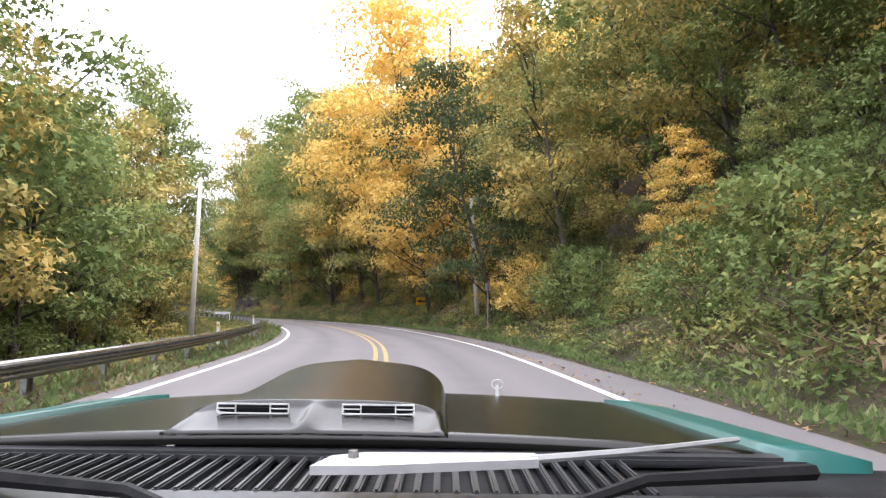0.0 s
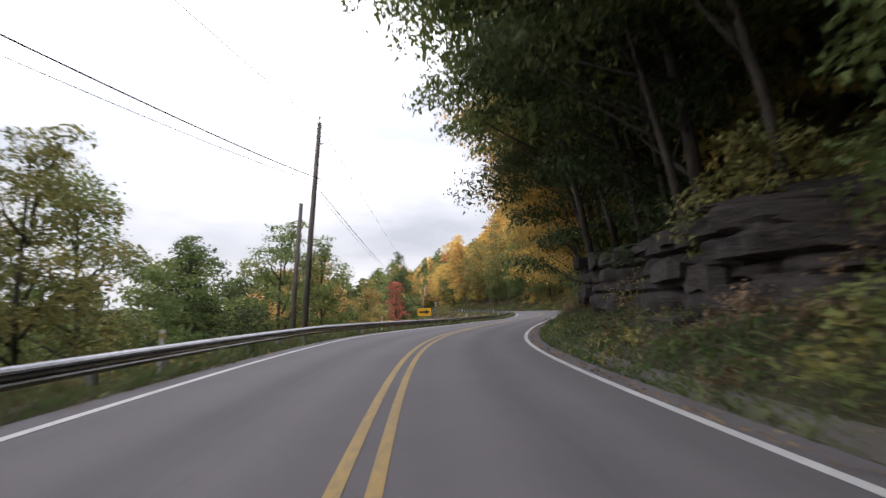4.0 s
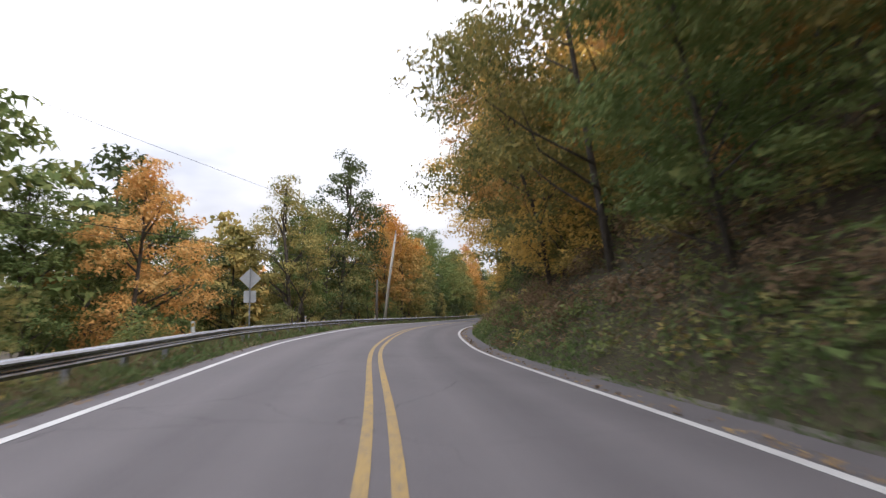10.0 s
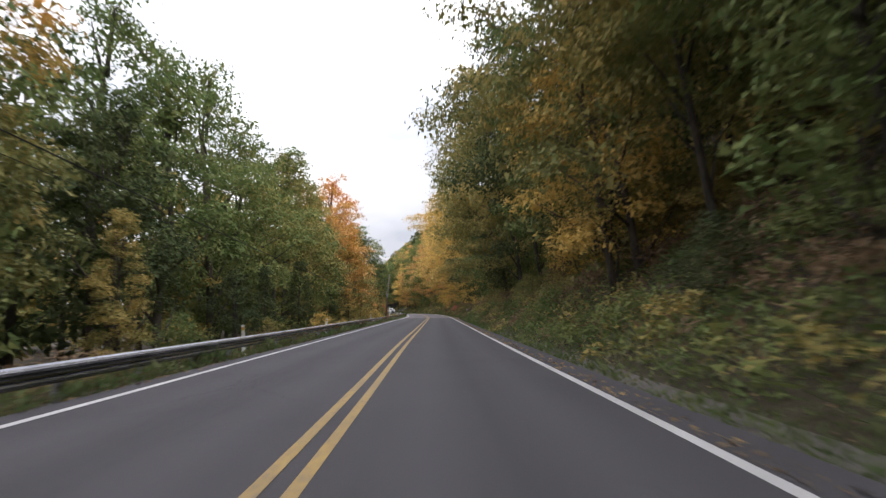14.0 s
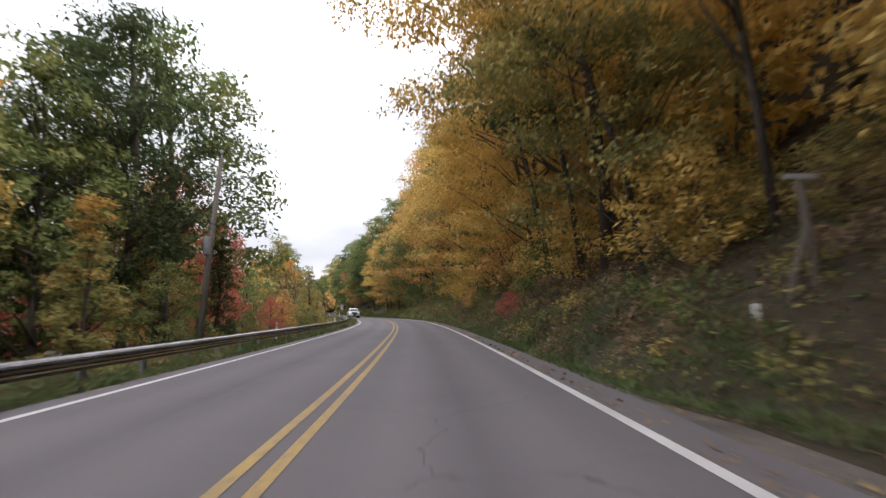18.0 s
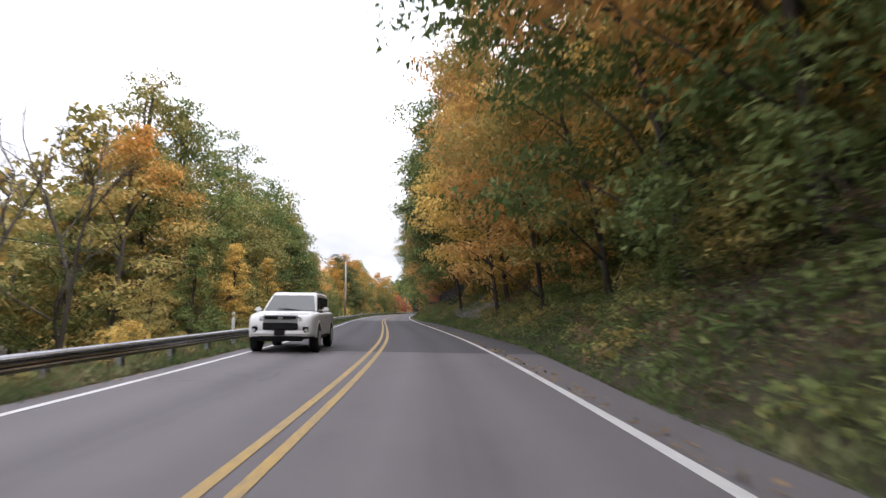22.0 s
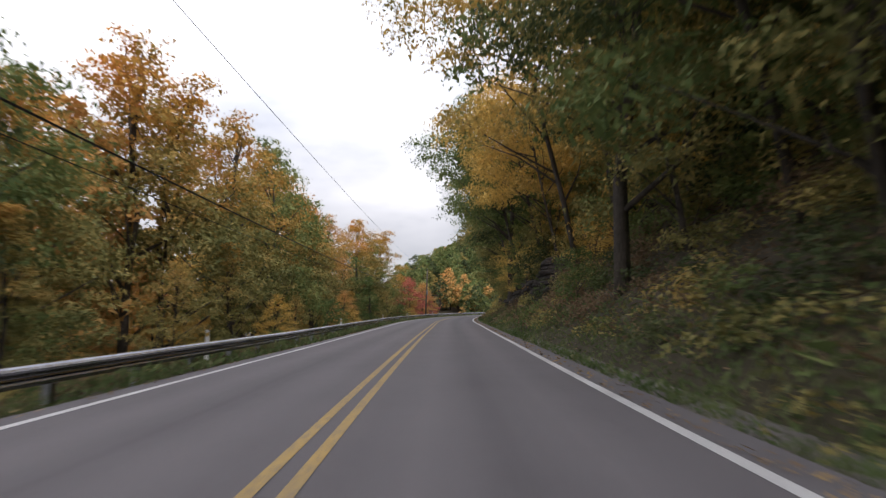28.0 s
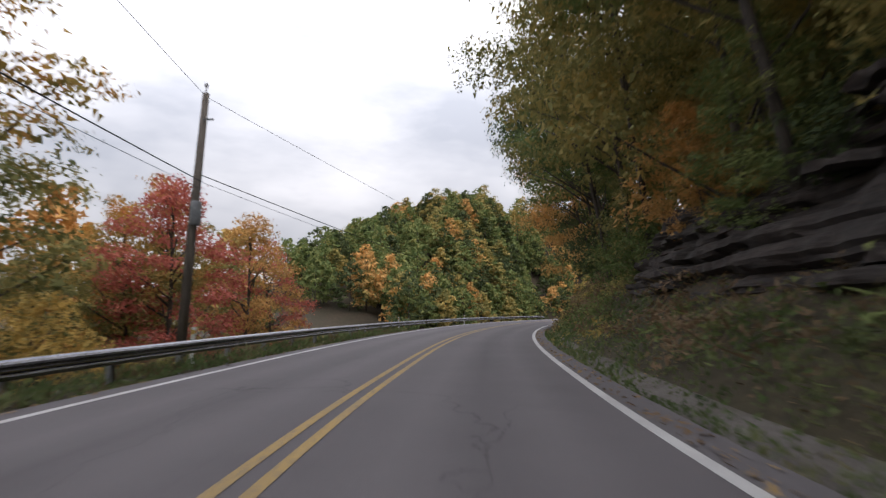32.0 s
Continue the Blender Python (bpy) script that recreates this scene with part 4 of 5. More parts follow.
for _ in range(1500):
    a, r = rng.uniform(0, 6.283), 105 * math.sqrt(rng.random())
    x, y = FAR_HILL[0] + r * math.cos(a), FAR_HILL[1] + r * math.sin(a) * 0.9
    off = float(np.hypot(LINE[:, 0] - x, LINE[:, 1] - y).min())
    if off > 34 and (x - ex) * et[1] - (y - ey) * et[0] > -38:
        near = int(np.argmin(np.hypot(LINE[:, 0] - x, LINE[:, 1] - y)))
        side = np.sign((x - LINE[near, 0]) * RIGHT[near, 0] + (y - LINE[near, 1]) * RIGHT[near, 1])
        z = float(profile(S[near], side * off)) - 0.8 + float(far_hill(x, y, off))
        far_tree(x, y, z - 0.5, float(rng.uniform(10, 15)), a_colour(dict(green=7, olive=3, orange=1.3, dark=3)), 820, 0.7)
for c, parts_ in clouds.items():
    if parts_:
        me = tri_mesh("woods", np.concatenate(parts_))
        me.materials.append(LEAF[c])
        tagged(new("woods", me), WORDS[c] + " foliage of the dense hillside woods", "woods", kind="stuff")
v, f = joined(stems)
o = mesh_object("woods_trunks", v, f, BARK, smooth=True)
tagged(o, "grey-brown trunks of the hillside woods", "trunks", kind="stuff")


# ---- weeds, grass and leaf litter ----
def weeds(name, label, k0, k1, d_of, per_m, hmin, hmax, wide, mat, lying=0.35, rise=0.25, brown=0.0):
    s0, s1 = st(k0), st(k1)
    n = int((s1 - s0) * per_m)
    s = rng.uniform(s0, s1, n)
    d = d_of(s, rng.random(n))
    bare = np.zeros(n, bool)
    for a, b in ((4.5, 6.2), (28.4, 33.4)):
        bare |= (s > st(a)) & (s < st(b)) & (d > 0) & (rng.random(n) < 0.2)
    for a, b in ((4.4, 6.2), (10.4, 13.3), (17.8, 21.0), (26.4, 33.4)):
        bare |= (s > st(a)) & (s < st(b)) & (rng.random(n) < brown)
    s, d = s[~bare], d[~bare]
    n = len(s)
    x, y, _ = at(s, d)
    z = profile(s, d)
    clump = np.array([noise.noise(Vector((a * 0.6, b * 0.6, 3))) for a, b in zip(x, y)])
    h = rng.uniform(hmin, hmax, n) * np.clip(0.75 + 1.0 * clump, 0.25, 1.6)
    a = rng.uniform(0, 6.283, n)
    w = wide * rng.uniform(0.5, 1.5, n)
    tilt = h * lying * rng.normal(size=n)
    tilt2 = h * lying * rng.normal(size=n)
    c = np.c_[x, y, z + 0.03]
    sd = np.c_[np.cos(a) * w, np.sin(a) * w, rng.normal(size=n) * w * 0.4]
    up = rng.random(n)[:, None] * np.c_[np.zeros(n), np.zeros(n), rise * np.clip(0.7 + clump, 0.2, 1.6)]
    V = np.stack([c + sd + up, c - sd + up, c + up + np.c_[tilt, tilt2, h * 0.6]], 1)
    me = tri_mesh(name, V)
    me.materials.append(mat)
    return tagged(new(name, me), label, name, kind="stuff")


weeds("grass", "green roadside grass and low weeds at the foot of the bank", -0.8, 34, lambda s, u: np.maximum(shoulder_at(s) + 0.03, toe_of(s) - 0.8) + 2.3 * u ** 1.2, 270, 0.08, 0.28, 0.028, GRASS)
weeds("weeds", "mixed brown and green weeds covering the bank", -0.8, 34, lambda s, u: toe_of(s) + 0.8 + 10 * u, 330, 0.1, 0.42, 0.03, BROWN_WEED, 0.7, 0.4)
weeds("ground_cover", "broad-leaved green creepers on the bank", -0.8, 34, lambda s, u: toe_of(s) + 0.5 + 5.5 * u, 300, 0.06, 0.2, 0.055, LEAF["green"], 1.2, 0.4, 0.75)
weeds("verge_grass", "dry grass along the guard rail", -0.8, 34, lambda s, u: -3.95 - 3.6 * u ** 1.3, 230, 0.1, 0.32, 0.03, GRASS)


# low leafy growth on both sides, in mounds whose colours follow the road
BRAMBLE = leaf_material("bramble_leaf", [(0.0, (0.05, 0.035, 0.022)), (0.45, (0.12, 0.055, 0.036)), (1.0, (0.22, 0.1, 0.06))], 0.2)
UNDER = {"green": LEAF["green"], "olive": LEAF["olive"], "dark": LEAF["dark"], "brown": BROWN_WEED, "yellow": LEAF["yellow"], "red": BRAMBLE}
UNDER_WORDS = {"green": "green creepers and leafy weeds in mounds beside the road", "olive": "yellowing leafy weeds in mounds beside the road", "dark": "dark green brambles in mounds beside the road",
               "brown": "dry brown weeds in mounds beside the road", "yellow": "golden autumn weeds on the bank", "red": "dull red autumn brambles on the bank"}
UNDER_MIX = [(-4, 2.2, dict(green=6, olive=5, brown=1)), (2.2, 4.5, dict(olive=4, green=4, brown=2)), (4.5, 6.4, dict(brown=4, dark=3, olive=3)), (6.4, 10.0, dict(olive=6, green=5, brown=1.5, yellow=0.3)),
             (10.0, 13.2, dict(brown=5, green=4, olive=2)), (13.2, 17.4, dict(olive=4, brown=4, green=3)), (17.4, 19.0, dict(brown=6, olive=3, green=1)), (19.0, 20.6, dict(brown=6, red=1.5, olive=2, green=2)),
             (20.6, 22.8, dict(brown=5, green=3, olive=4)), (22.8, 26.2, dict(green=7, olive=4, brown=2)), (26.2, 29.6, dict(brown=4, olive=4, green=2, dark=2)), (29.6, 36, dict(brown=6, olive=3, dark=2, green=1))]
LEFT_UNDER = [(-4, 5.0, dict(green=4, olive=4)), (5.0, 11.2, dict(brown=6, olive=4, green=1)), (11.2, 45, dict(olive=4, green=4, brown=3))]
mounds = {c: [] for c in UNDER}
for r0, r1, step, h0, h1 in ((0.5, 1.5, 2.1, 0.3, 0.65), (1.6, 3.0, 1.9, 0.5, 1.0), (3.1, 5.0, 2.0, 0.7, 1.4), (5.2, 8.0, 2.6, 0.9, 1.7)):
    s_ = st(-0.6)
    while s_ < st(34.5):
        r = float(rng.uniform(r0, r1))
        c = a_colour(mix_at(UNDER_MIX, s_))
        rocky = any(st(a) < s_ < st(b) and r > r_ for a, b, r_ in ((4.5, 6.1, 1.0), (25.1, 27.2, 2.0), (29.9, 33.2, 1.7)))
        if not (rocky and rng.random() < (0.45 if s_ < st(7) else 0.85)):
            h = float(rng.uniform(h0, h1))
            for _ in range(6):
                mounds[c].append((s_ + float(rng.normal()) * 0.55, toe_of(s_) + r + float(rng.normal()) * 0.3, h))
        s_ += step * float(rng.uniform(0.6, 1.4))
for d0, d1, step, h0, h1 in ((-7.4, -6.0, 2.4, 0.35, 0.8), (-10.5, -7.6, 2.2, 0.6, 1.3)):
    s_ = st(-0.4)
    while s_ < st(34):
        d, c, h = float(rng.uniform(d0, d1)), a_colour(mix_at(LEFT_UNDER, s_)), float(rng.uniform(h0, h1))
        for _ in range(6):
            mounds[c].append((s_ + float(rng.normal()) * 0.6, d + float(rng.normal()) * 0.35, h))
        s_ += step * float(rng.uniform(0.6, 1.4))
for c, rows_ in mounds.items():
    rows_ = np.array(rows_)
    x, y, _ = at(rows_[:, 0], rows_[:, 1])
    h = rows_[:, 2] * rng.uniform(0.6, 1.1, len(rows_))
    z = profile(rows_[:, 0], rows_[:, 1]) + 0.35 * h
    me = tri_mesh("undergrowth", leaf_cloud(np.c_[x, y, z, 0.55 * h + 0.15, 0.55 * h + 0.15, 0.5 * h], len(rows_) * 70, 0.1, rng, 4))
    me.materials.append(UNDER[c])
    tagged(new("undergrowth", me), UNDER_WORDS[c], "undergrowth", kind="stuff")
weeds("verge_weeds", "straw-coloured dry grass along the guard rail", -0.8, 34, lambda s, u: -4.2 - 3.4 * u ** 1.2, 90, 0.12, 0.4, 0.028, BROWN_WEED)
# fallen leaves and loose stones along the edges of the road
def litter(name, label, k0, k1, d_of, per_m, size, mat):
    n = int((st(k1) - st(k0)) * per_m)
    s = rng.uniform(st(k0), st(k1), n)
    d = d_of(rng.random(n))
    x, y, _ = at(s, d)
    z = np.where(np.abs(d) < 4.1, bank_at(s) * d, profile(s, d)) + 0.012 + 0.015 * rng.random(n)
    c = np.c_[x, y, z]
    a = rng.uniform(0, 6.283, n)
    w = size * rng.uniform(0.5, 1.5, n)
    e1 = np.c_[np.cos(a) * w, np.sin(a) * w, rng.normal(size=n) * w * 0.25]
    e2 = np.c_[-np.sin(a) * w, np.cos(a) * w, rng.normal(size=n) * w * 0.25]
    me = tri_mesh(name, np.stack([c + e1, c - 0.5 * e1 + 0.7 * e2, c - 0.5 * e1 - 0.7 * e2], 1))
    me.materials.append(mat)
    return tagged(new(name, me), label, name.replace("_", " "), kind="stuff")


ASTER = leaf_material("pale_aster_bloom", [(0.0, (0.16, 0.15, 0.15)), (0.5, (0.3, 0.28, 0.31)), (1.0, (0.45, 0.43, 0.47))], 0.2)
weeds("asters", "pale lilac wild asters in bloom on the weedy bank", 24.1, 24.65, lambda s, u: 6.9 + 2.2 * u, 260, 0.2, 0.55, 0.03, ASTER, 0.8, 0.5)
litter("fallen_leaves", "yellow and brown fallen leaves along the road edge", -0.8, 34, lambda u: 3.75 + 2.2 * u ** 1.6, 45, 0.045, LITTER)
litter("fallen_leaves", "brown fallen leaves along the guard rail", -0.8, 34, lambda u: -3.8 - 1.6 * u ** 1.3, 22, 0.04, LITTER)


# ---- guard rail ----
RAIL_TOP = 0.52


def w_beam(a, b):
    prof = [(-0.04, 0.0), (0.0, -0.004), (0.036, -0.028), (0.06, -0.062), (0.056, -0.095), (0.0, -0.128), (-0.01, -0.15), (-0.01, -0.165), (0.0, -0.186), (0.044, -0.212), (0.06, -0.24), (0.05, -0.278), (0.012, -0.304), (-0.03, -0.312)]
    ss = np.linspace(a, b, 5)
    V, F = [], []
    for s in ss:
        for back in (0.0, -0.004):
            for off, z in prof:
                x, y, _ = at(s, float(rail_at(s)) + off + back)
                V.append((float(x), float(y), float(bank_at(s)) * -4.6 + RAIL_TOP + z))
    m_ = len(prof)
    for i in range(len(ss) - 1):
        for k in range(2):
            for j in range(m_ - 1):
                q = (i * 2 * m_ + k * m_ + j, i * 2 * m_ + k * m_ + j + 1, (i + 1) * 2 * m_ + k * m_ + j + 1, (i + 1) * 2 * m_ + k * m_ + j)
                F.append(q if k == 0 else tuple(reversed(q)))
        for e in (0, m_ - 1):
            F.append((i * 2 * m_ + e, i * 2 * m_ + m_ + e, (i + 1) * 2 * m_ + m_ + e, (i + 1) * 2 * m_ + e))
    return V, F


guard_rail = new("guard_rail")
tagged(guard_rail, "weathered galvanised steel guard rail on short steel posts beside the road", "guard rail")
RAIL_FROM, RAIL_TO = st(-0.8), st(37)
for a in np.arange(RAIL_FROM, RAIL_TO, 7.62):
    v, f = w_beam(a, a + 7.66)
    mesh_object("beam", v, f, STEEL, guard_rail)
# one post mesh: an I section with its flange faces, shared by all posts
post_bm = bmesh.new()
for size, off in (((0.012, 0.15, 1.0), (0, 0, 0)), ((0.1, 0.012, 1.0), (0, 0.075, 0)), ((0.1, 0.012, 1.0), (0, -0.075, 0)), ((0.1, 0.16, 0.3), (0.1, 0, 0.36))):
    r = bmesh.ops.create_cube(post_bm, size=1)
    for v in r["verts"]:
        v.co = Vector((v.co.x * size[0] + off[0], v.co.y * size[1] + off[1], v.co.z * size[2] + off[2] - 0.5))
post_me = bpy.data.meshes.new("post")
post_bm.to_mesh(post_me)
post_bm.free()
post_me.materials.append(POST_STEEL)
for i, s in enumerate(np.arange(st(0.2), st(33.6), 2.54)):
    x, y, _ = at(s, float(rail_at(s)) - 0.19)
    o = new("post", post_me)
    o.parent = guard_rail
    o.matrix_basis = pose(float(x), float(y), float(bank_at(s)) * -4.6 + RAIL_TOP - 0.03, 0, 0, math.degrees(heading(s)) + float(rng.normal()) * 2)

# ---- white delineator posts behind the rail ----
WHITE_PLASTIC = two_scale("white_plastic_post", (0.62, 0.62, 0.6), (0.78, 0.78, 0.75), 8, 1.2, 0.6, bumps=0.1, tint=(0.5, 0.5, 0.46))
AMBER = two_scale("amber_reflector", (0.5, 0.3, 0.05), (0.6, 0.38, 0.08), 30, 3, 0.4, bumps=0.1)


def delineator(s, d, h=0.98):
    root = new("delineator_post")
    tagged(root, "white plastic delineator post standing behind the guard rail", "marker post", "delineator posts")
    part("stake", box((0.1, 0.02, h + 0.35), (0, 0, (h - 0.35) / 2), 0.006), WHITE_PLASTIC, root)
    part("reflector", box((0.075, 0.008, 0.1), (0, -0.015, h - 0.12), 0.003), AMBER, root, "small amber reflector")
    g = ground_at(s, d)
    root.matrix_basis = pose(g.x, g.y, g.z, float(rng.normal()) * 2, float(rng.normal()) * 2, math.degrees(heading(s)))
    return root


for k in (0.84, 1.8, 2.75, 3.6, 4.45, 5.3, 6.2, 7.04, 7.92, 8.88, 10.04, 10.76, 11.48, 12.28, 13.01, 13.78, 14.76, 15.36, 16.3, 17.2, 18.16, 19.08, 20.1, 21.0, 21.96, 22.92, 24.09, 25.0, 25.75, 26.8, 27.7, 28.64, 29.56, 30.64, 31.7, 32.68, 33.92, 35.0):
    delineator(st(k + 0.07), float(rail_at(st(k))) - 0.32, 1.3 if k == 22.92 else 1.02)

# ---- utility poles and their cables ----
POLE_WOOD = two_scale("weathered_pole_wood", (0.1, 0.085, 0.07), (0.24, 0.21, 0.18), 7, 0.8, 0.9, bumps=0.6, stretch=(4, 4, 0.25))
PALE_POLE = two_scale("pale_pole_wood", (0.42, 0.39, 0.35), (0.62, 0.58, 0.52), 7, 0.8, 0.9, bumps=0.5, stretch=(4, 4, 0.25))
CABLE = two_scale("black_cable", (0.012, 0.012, 0.013), (0.03, 0.03, 0.03), 20, 2, 0.6, bumps=0.1)
CERAMIC = two_scale("grey_insulator", (0.3, 0.3, 0.32), (0.45, 0.45, 0.47), 10, 2, 0.3, bumps=0.05)
CAN = two_scale("grey_painted_can", (0.16, 0.17, 0.18), (0.24, 0.25, 0.26), 9, 1.5, 0.5, bumps=0.1)


def utility_pole(s, d, top, lean=(0, 0), pale=False, arm=True, can=False, label=""):
    g = ground_at(s, d)
    h = top - g.z
    root = new("utility_pole")
    tagged(root, label or ("pale weathered wooden utility pole beyond the guard rail" if pale else "dark weathered wooden utility pole beyond the guard rail"), "utility pole", "utility poles")
    v, f = tube([(0, 0, -1.0), (lean[0] * 0.5, lean[1] * 0.5, h * 0.5), (lean[0], lean[1], h)], [0.16, 0.135, 0.1], 10)
    part("shaft", from_vf(v, f), PALE_POLE if pale else POLE_WOOD, root, smooth=True)
    if arm:
        part("top_pin", from_vf(*tube([(lean[0], lean[1], h), (lean[0], lean[1], h + 0.22)], [0.025, 0.02], 6)), CERAMIC, root)
        part("insulator", from_vf(*tube([(lean[0], lean[1], h + 0.2), (lean[0], lean[1], h + 0.27), (lean[0], lean[1], h + 0.34)], [0.05, 0.07, 0.03], 8)), CERAMIC, root)
        part("bracket", box((0.35, 0.05, 0.05), (lean[0] * 0.9 + 0.2, 0, h * 0.9), 0.008), CAN, root)
    if can:
        bm = from_vf(*tube([(0.32, 0, h * 0.52), (0.32, 0, h * 0.52 + 0.05), (0.32, 0, h * 0.6), (0.32, 0, h * 0.6 + 0.05)], [0.14, 0.16, 0.16, 0.12], 12))
        part("splice_case", bm, CAN, root, "grey equipment can", smooth=True)
    root.matrix_basis = pose(g.x, g.y, g.z, 0, 0, math.degrees(heading(s)))
    return g + (Matrix.Rotation(heading(s), 3, "Z") @ Vector((lean[0], lean[1], 0)))


poles = []
for k, d, top, lean, pale, can in [(-3.5, -9, 8.3, (0, 0), False, False), (1.52, -8.7, 8.6, (0.1, 0), True, False), (5.13, -7.0, 10.5, (0.95, 0.2), False, False), (12.58, -5.75, 9.2, (1.3, 0.1), True, False),
                                   (19.08, -8.1, 8.0, (0.75, 0.2), False, True), (26.11, -5.9, 8.5, (-0.12, 0), True, False), (32.90, -7.3, 7.9, (0.4, 0.1), False, True), (39, -8, 8.3, (0, 0), False, False)]:
    poles.append((utility_pole(st(k), d, top, lean, pale, True, can), top))
utility_pole(st(5.21), -8.6, 6.9, (0.75, 0), False, False, label="short grey wooden stub pole beside a utility pole")
utility_pole(st(12.62), -6.7, 4.6, (0.05, 0), False, False, label="short grey wooden stub pole beside a utility pole")
utility_pole(st(1.48), 7.7, 8.3, (-0.5, 0), True, False, label="pale wooden utility pole standing on the roadside bank")
utility_pole(st(12.54), 6.3, 12.0, (-0.7, -0.2), False, False, label="dark leaning wooden utility pole on the roadside bank")


def cable(a, b, sag, radius):
    V = []
    for i in range(41):
        t = i / 40
        p = a.lerp(b, t)
        p.z -= sag * 4 * t * (1 - t)
        V.append(tuple(p))
    return tube(V, [radius] * 41, 5)


cables = new("overhead_cables")
tagged(cables, "black overhead utility cables strung between the poles", "cable")
for (pa, ta), (pb, tb) in zip(poles, poles[1:]):
    for drop, sag, rad, shift in ((0.1, 1.7, 0.008, 0.0), (ta * 0.33, 2.2, 0.016, 0.05), (ta * 0.36, 2.35, 0.007, 0.15)):
        a = Vector((pa.x + shift, pa.y, ta - drop))
        b = Vector((pb.x + shift, pb.y, tb - drop))
        v, f = cable(a, b, sag, rad)
        part("cable", from_vf(v, f), CABLE, cables)

# ---- signs ----
SIGN_YELLOW = two_scale("amber_sign_sheeting", (0.72, 0.36, 0.02), (0.82, 0.44, 0.03), 12, 2, 0.45, bumps=0.03, tint=(0.7, 0.36, 0.03))
SIGN_BLACK = two_scale("black_sign_print", (0.012, 0.012, 0.012), (0.03, 0.03, 0.03), 12, 2, 0.5, bumps=0.03)
SIGN_BACK = two_scale("bare_aluminium_sign_back", (0.42, 0.43, 0.44), (0.6, 0.61, 0.62), 6, 1.5, 0.5, 0.35, 0.05, tint=(0.4, 0.4, 0.4))


def rounded_plate(w, h, t, r=0.04):
    bm = bmesh.new()
    V = []
    for cx, cy, a0 in ((w / 2 - r, h / 2 - r, 0), (-w / 2 + r, h / 2 - r, 90), (-w / 2 + r, -h / 2 + r, 180), (w / 2 - r, -h / 2 + r, 270)):
        for k in range(5):
            a = math.radians(a0 + k * 22.5)
            V.append(bm.verts.new((cx + r * math.cos(a), 0, cy + r * math.sin(a))))
    f = bm.faces.new(V)
    e = bmesh.ops.extrude_face_region(bm, geom=[f])
    bmesh.ops.translate(bm, verts=[x for x in e["geom"] if isinstance(x, bmesh.types.BMVert)], vec=(0, t, 0))
    bmesh.ops.recalc_face_normals(bm, faces=bm.faces[:])
    return bm


def sign_post(root, h, back=0.03, depth=0.7):
    part("sign_post", box((0.05, 0.035, h + depth), (0, back, (h - depth) / 2), 0.004), POST_STEEL, root)


def arrow_sign(s, d, centre_z, left, turn=0.0):
    g = ground_at(s, d)
    root = new("arrow_sign")
    tagged(root, "amber rectangular curve sign with a black arrow on a steel post", "road sign", "arrow signs")
    c = centre_z - g.z
    sign_post(root, c + 0.3)
    bm = rounded_plate(1.22, 0.61, 0.006)
    bmesh.ops.translate(bm, verts=bm.verts[:], vec=(0, 0, c))
    part("sign_face", bm, SIGN_YELLOW, root)
    k = -1 if left else 1
    outline = [(-0.48, 0.06), (0.12, 0.06), (0.08, 0.19), (0.48, 0.0), (0.08, -0.19), (0.12, -0.06), (-0.48, -0.06)]
    bm = bmesh.new()
    vs = [bm.verts.new((k * x, -0.005, c + z)) for x, z in outline]
    f = bm.faces.new(vs)
    e = bmesh.ops.extrude_face_region(bm, geom=[f])
    bmesh.ops.translate(bm, verts=[x for x in e["geom"] if isinstance(x, bmesh.types.BMVert)], vec=(0, 0.003, 0))
    bmesh.ops.recalc_face_normals(bm, faces=bm.faces[:])
    part("arrow", bm, SIGN_BLACK, root, "black printed arrow")
    root.matrix_basis = pose(g.x, g.y, g.z, 0, 0, math.degrees(heading(s)) + turn)


arrow_sign(st(2.0), 7.9, 2.02, True, 18)
arrow_sign(st(5.88), -5.9, 0.95, False, -14)


def back_sign(s, d, plates, label):
    """A sign seen from behind: bare metal plates on a post. plates: width, height, centre height, diamond."""
    g = ground_at(s, d)
    root = new("road_sign")
    tagged(root, label, "road sign")
    sign_post(root, max(z + h * (0.7 if dia else 0.5) for w, h, z, dia in plates) - g.z, -0.03)
    for w, h, z, dia in plates:
        bm = rounded_plate(w, h, 0.005)
        if dia:
            bmesh.ops.rotate(bm, verts=bm.verts[:], matrix=Matrix.Rotation(radians(45), 3, "Y"))
        bmesh.ops.translate(bm, verts=bm.verts[:], vec=(0, 0.0, z - g.z))
        part("plate", bm, SIGN_BACK, root)
    root.matrix_basis = pose(g.x, g.y, g.z, 0, 0, math.degrees(heading(s)) + 8)


back_sign(st(10.9) + 4.7, -5.55, [(0.62, 0.62, 2.69, True), (0.5, 0.5, 1.94, False)], "bare metal backs of a diamond and a square road sign")
back_sign(st(21.96) + 2.0, -5.6, [(0.46, 0.25, 2.16, False), (0.46, 0.5, 1.77, False)], "bare metal backs of two stacked rectangular road signs")
back_sign(st(1.28), 6.6, [(0.28, 0.4, 2.55, False)], "small metal roadside sign on a thin post")

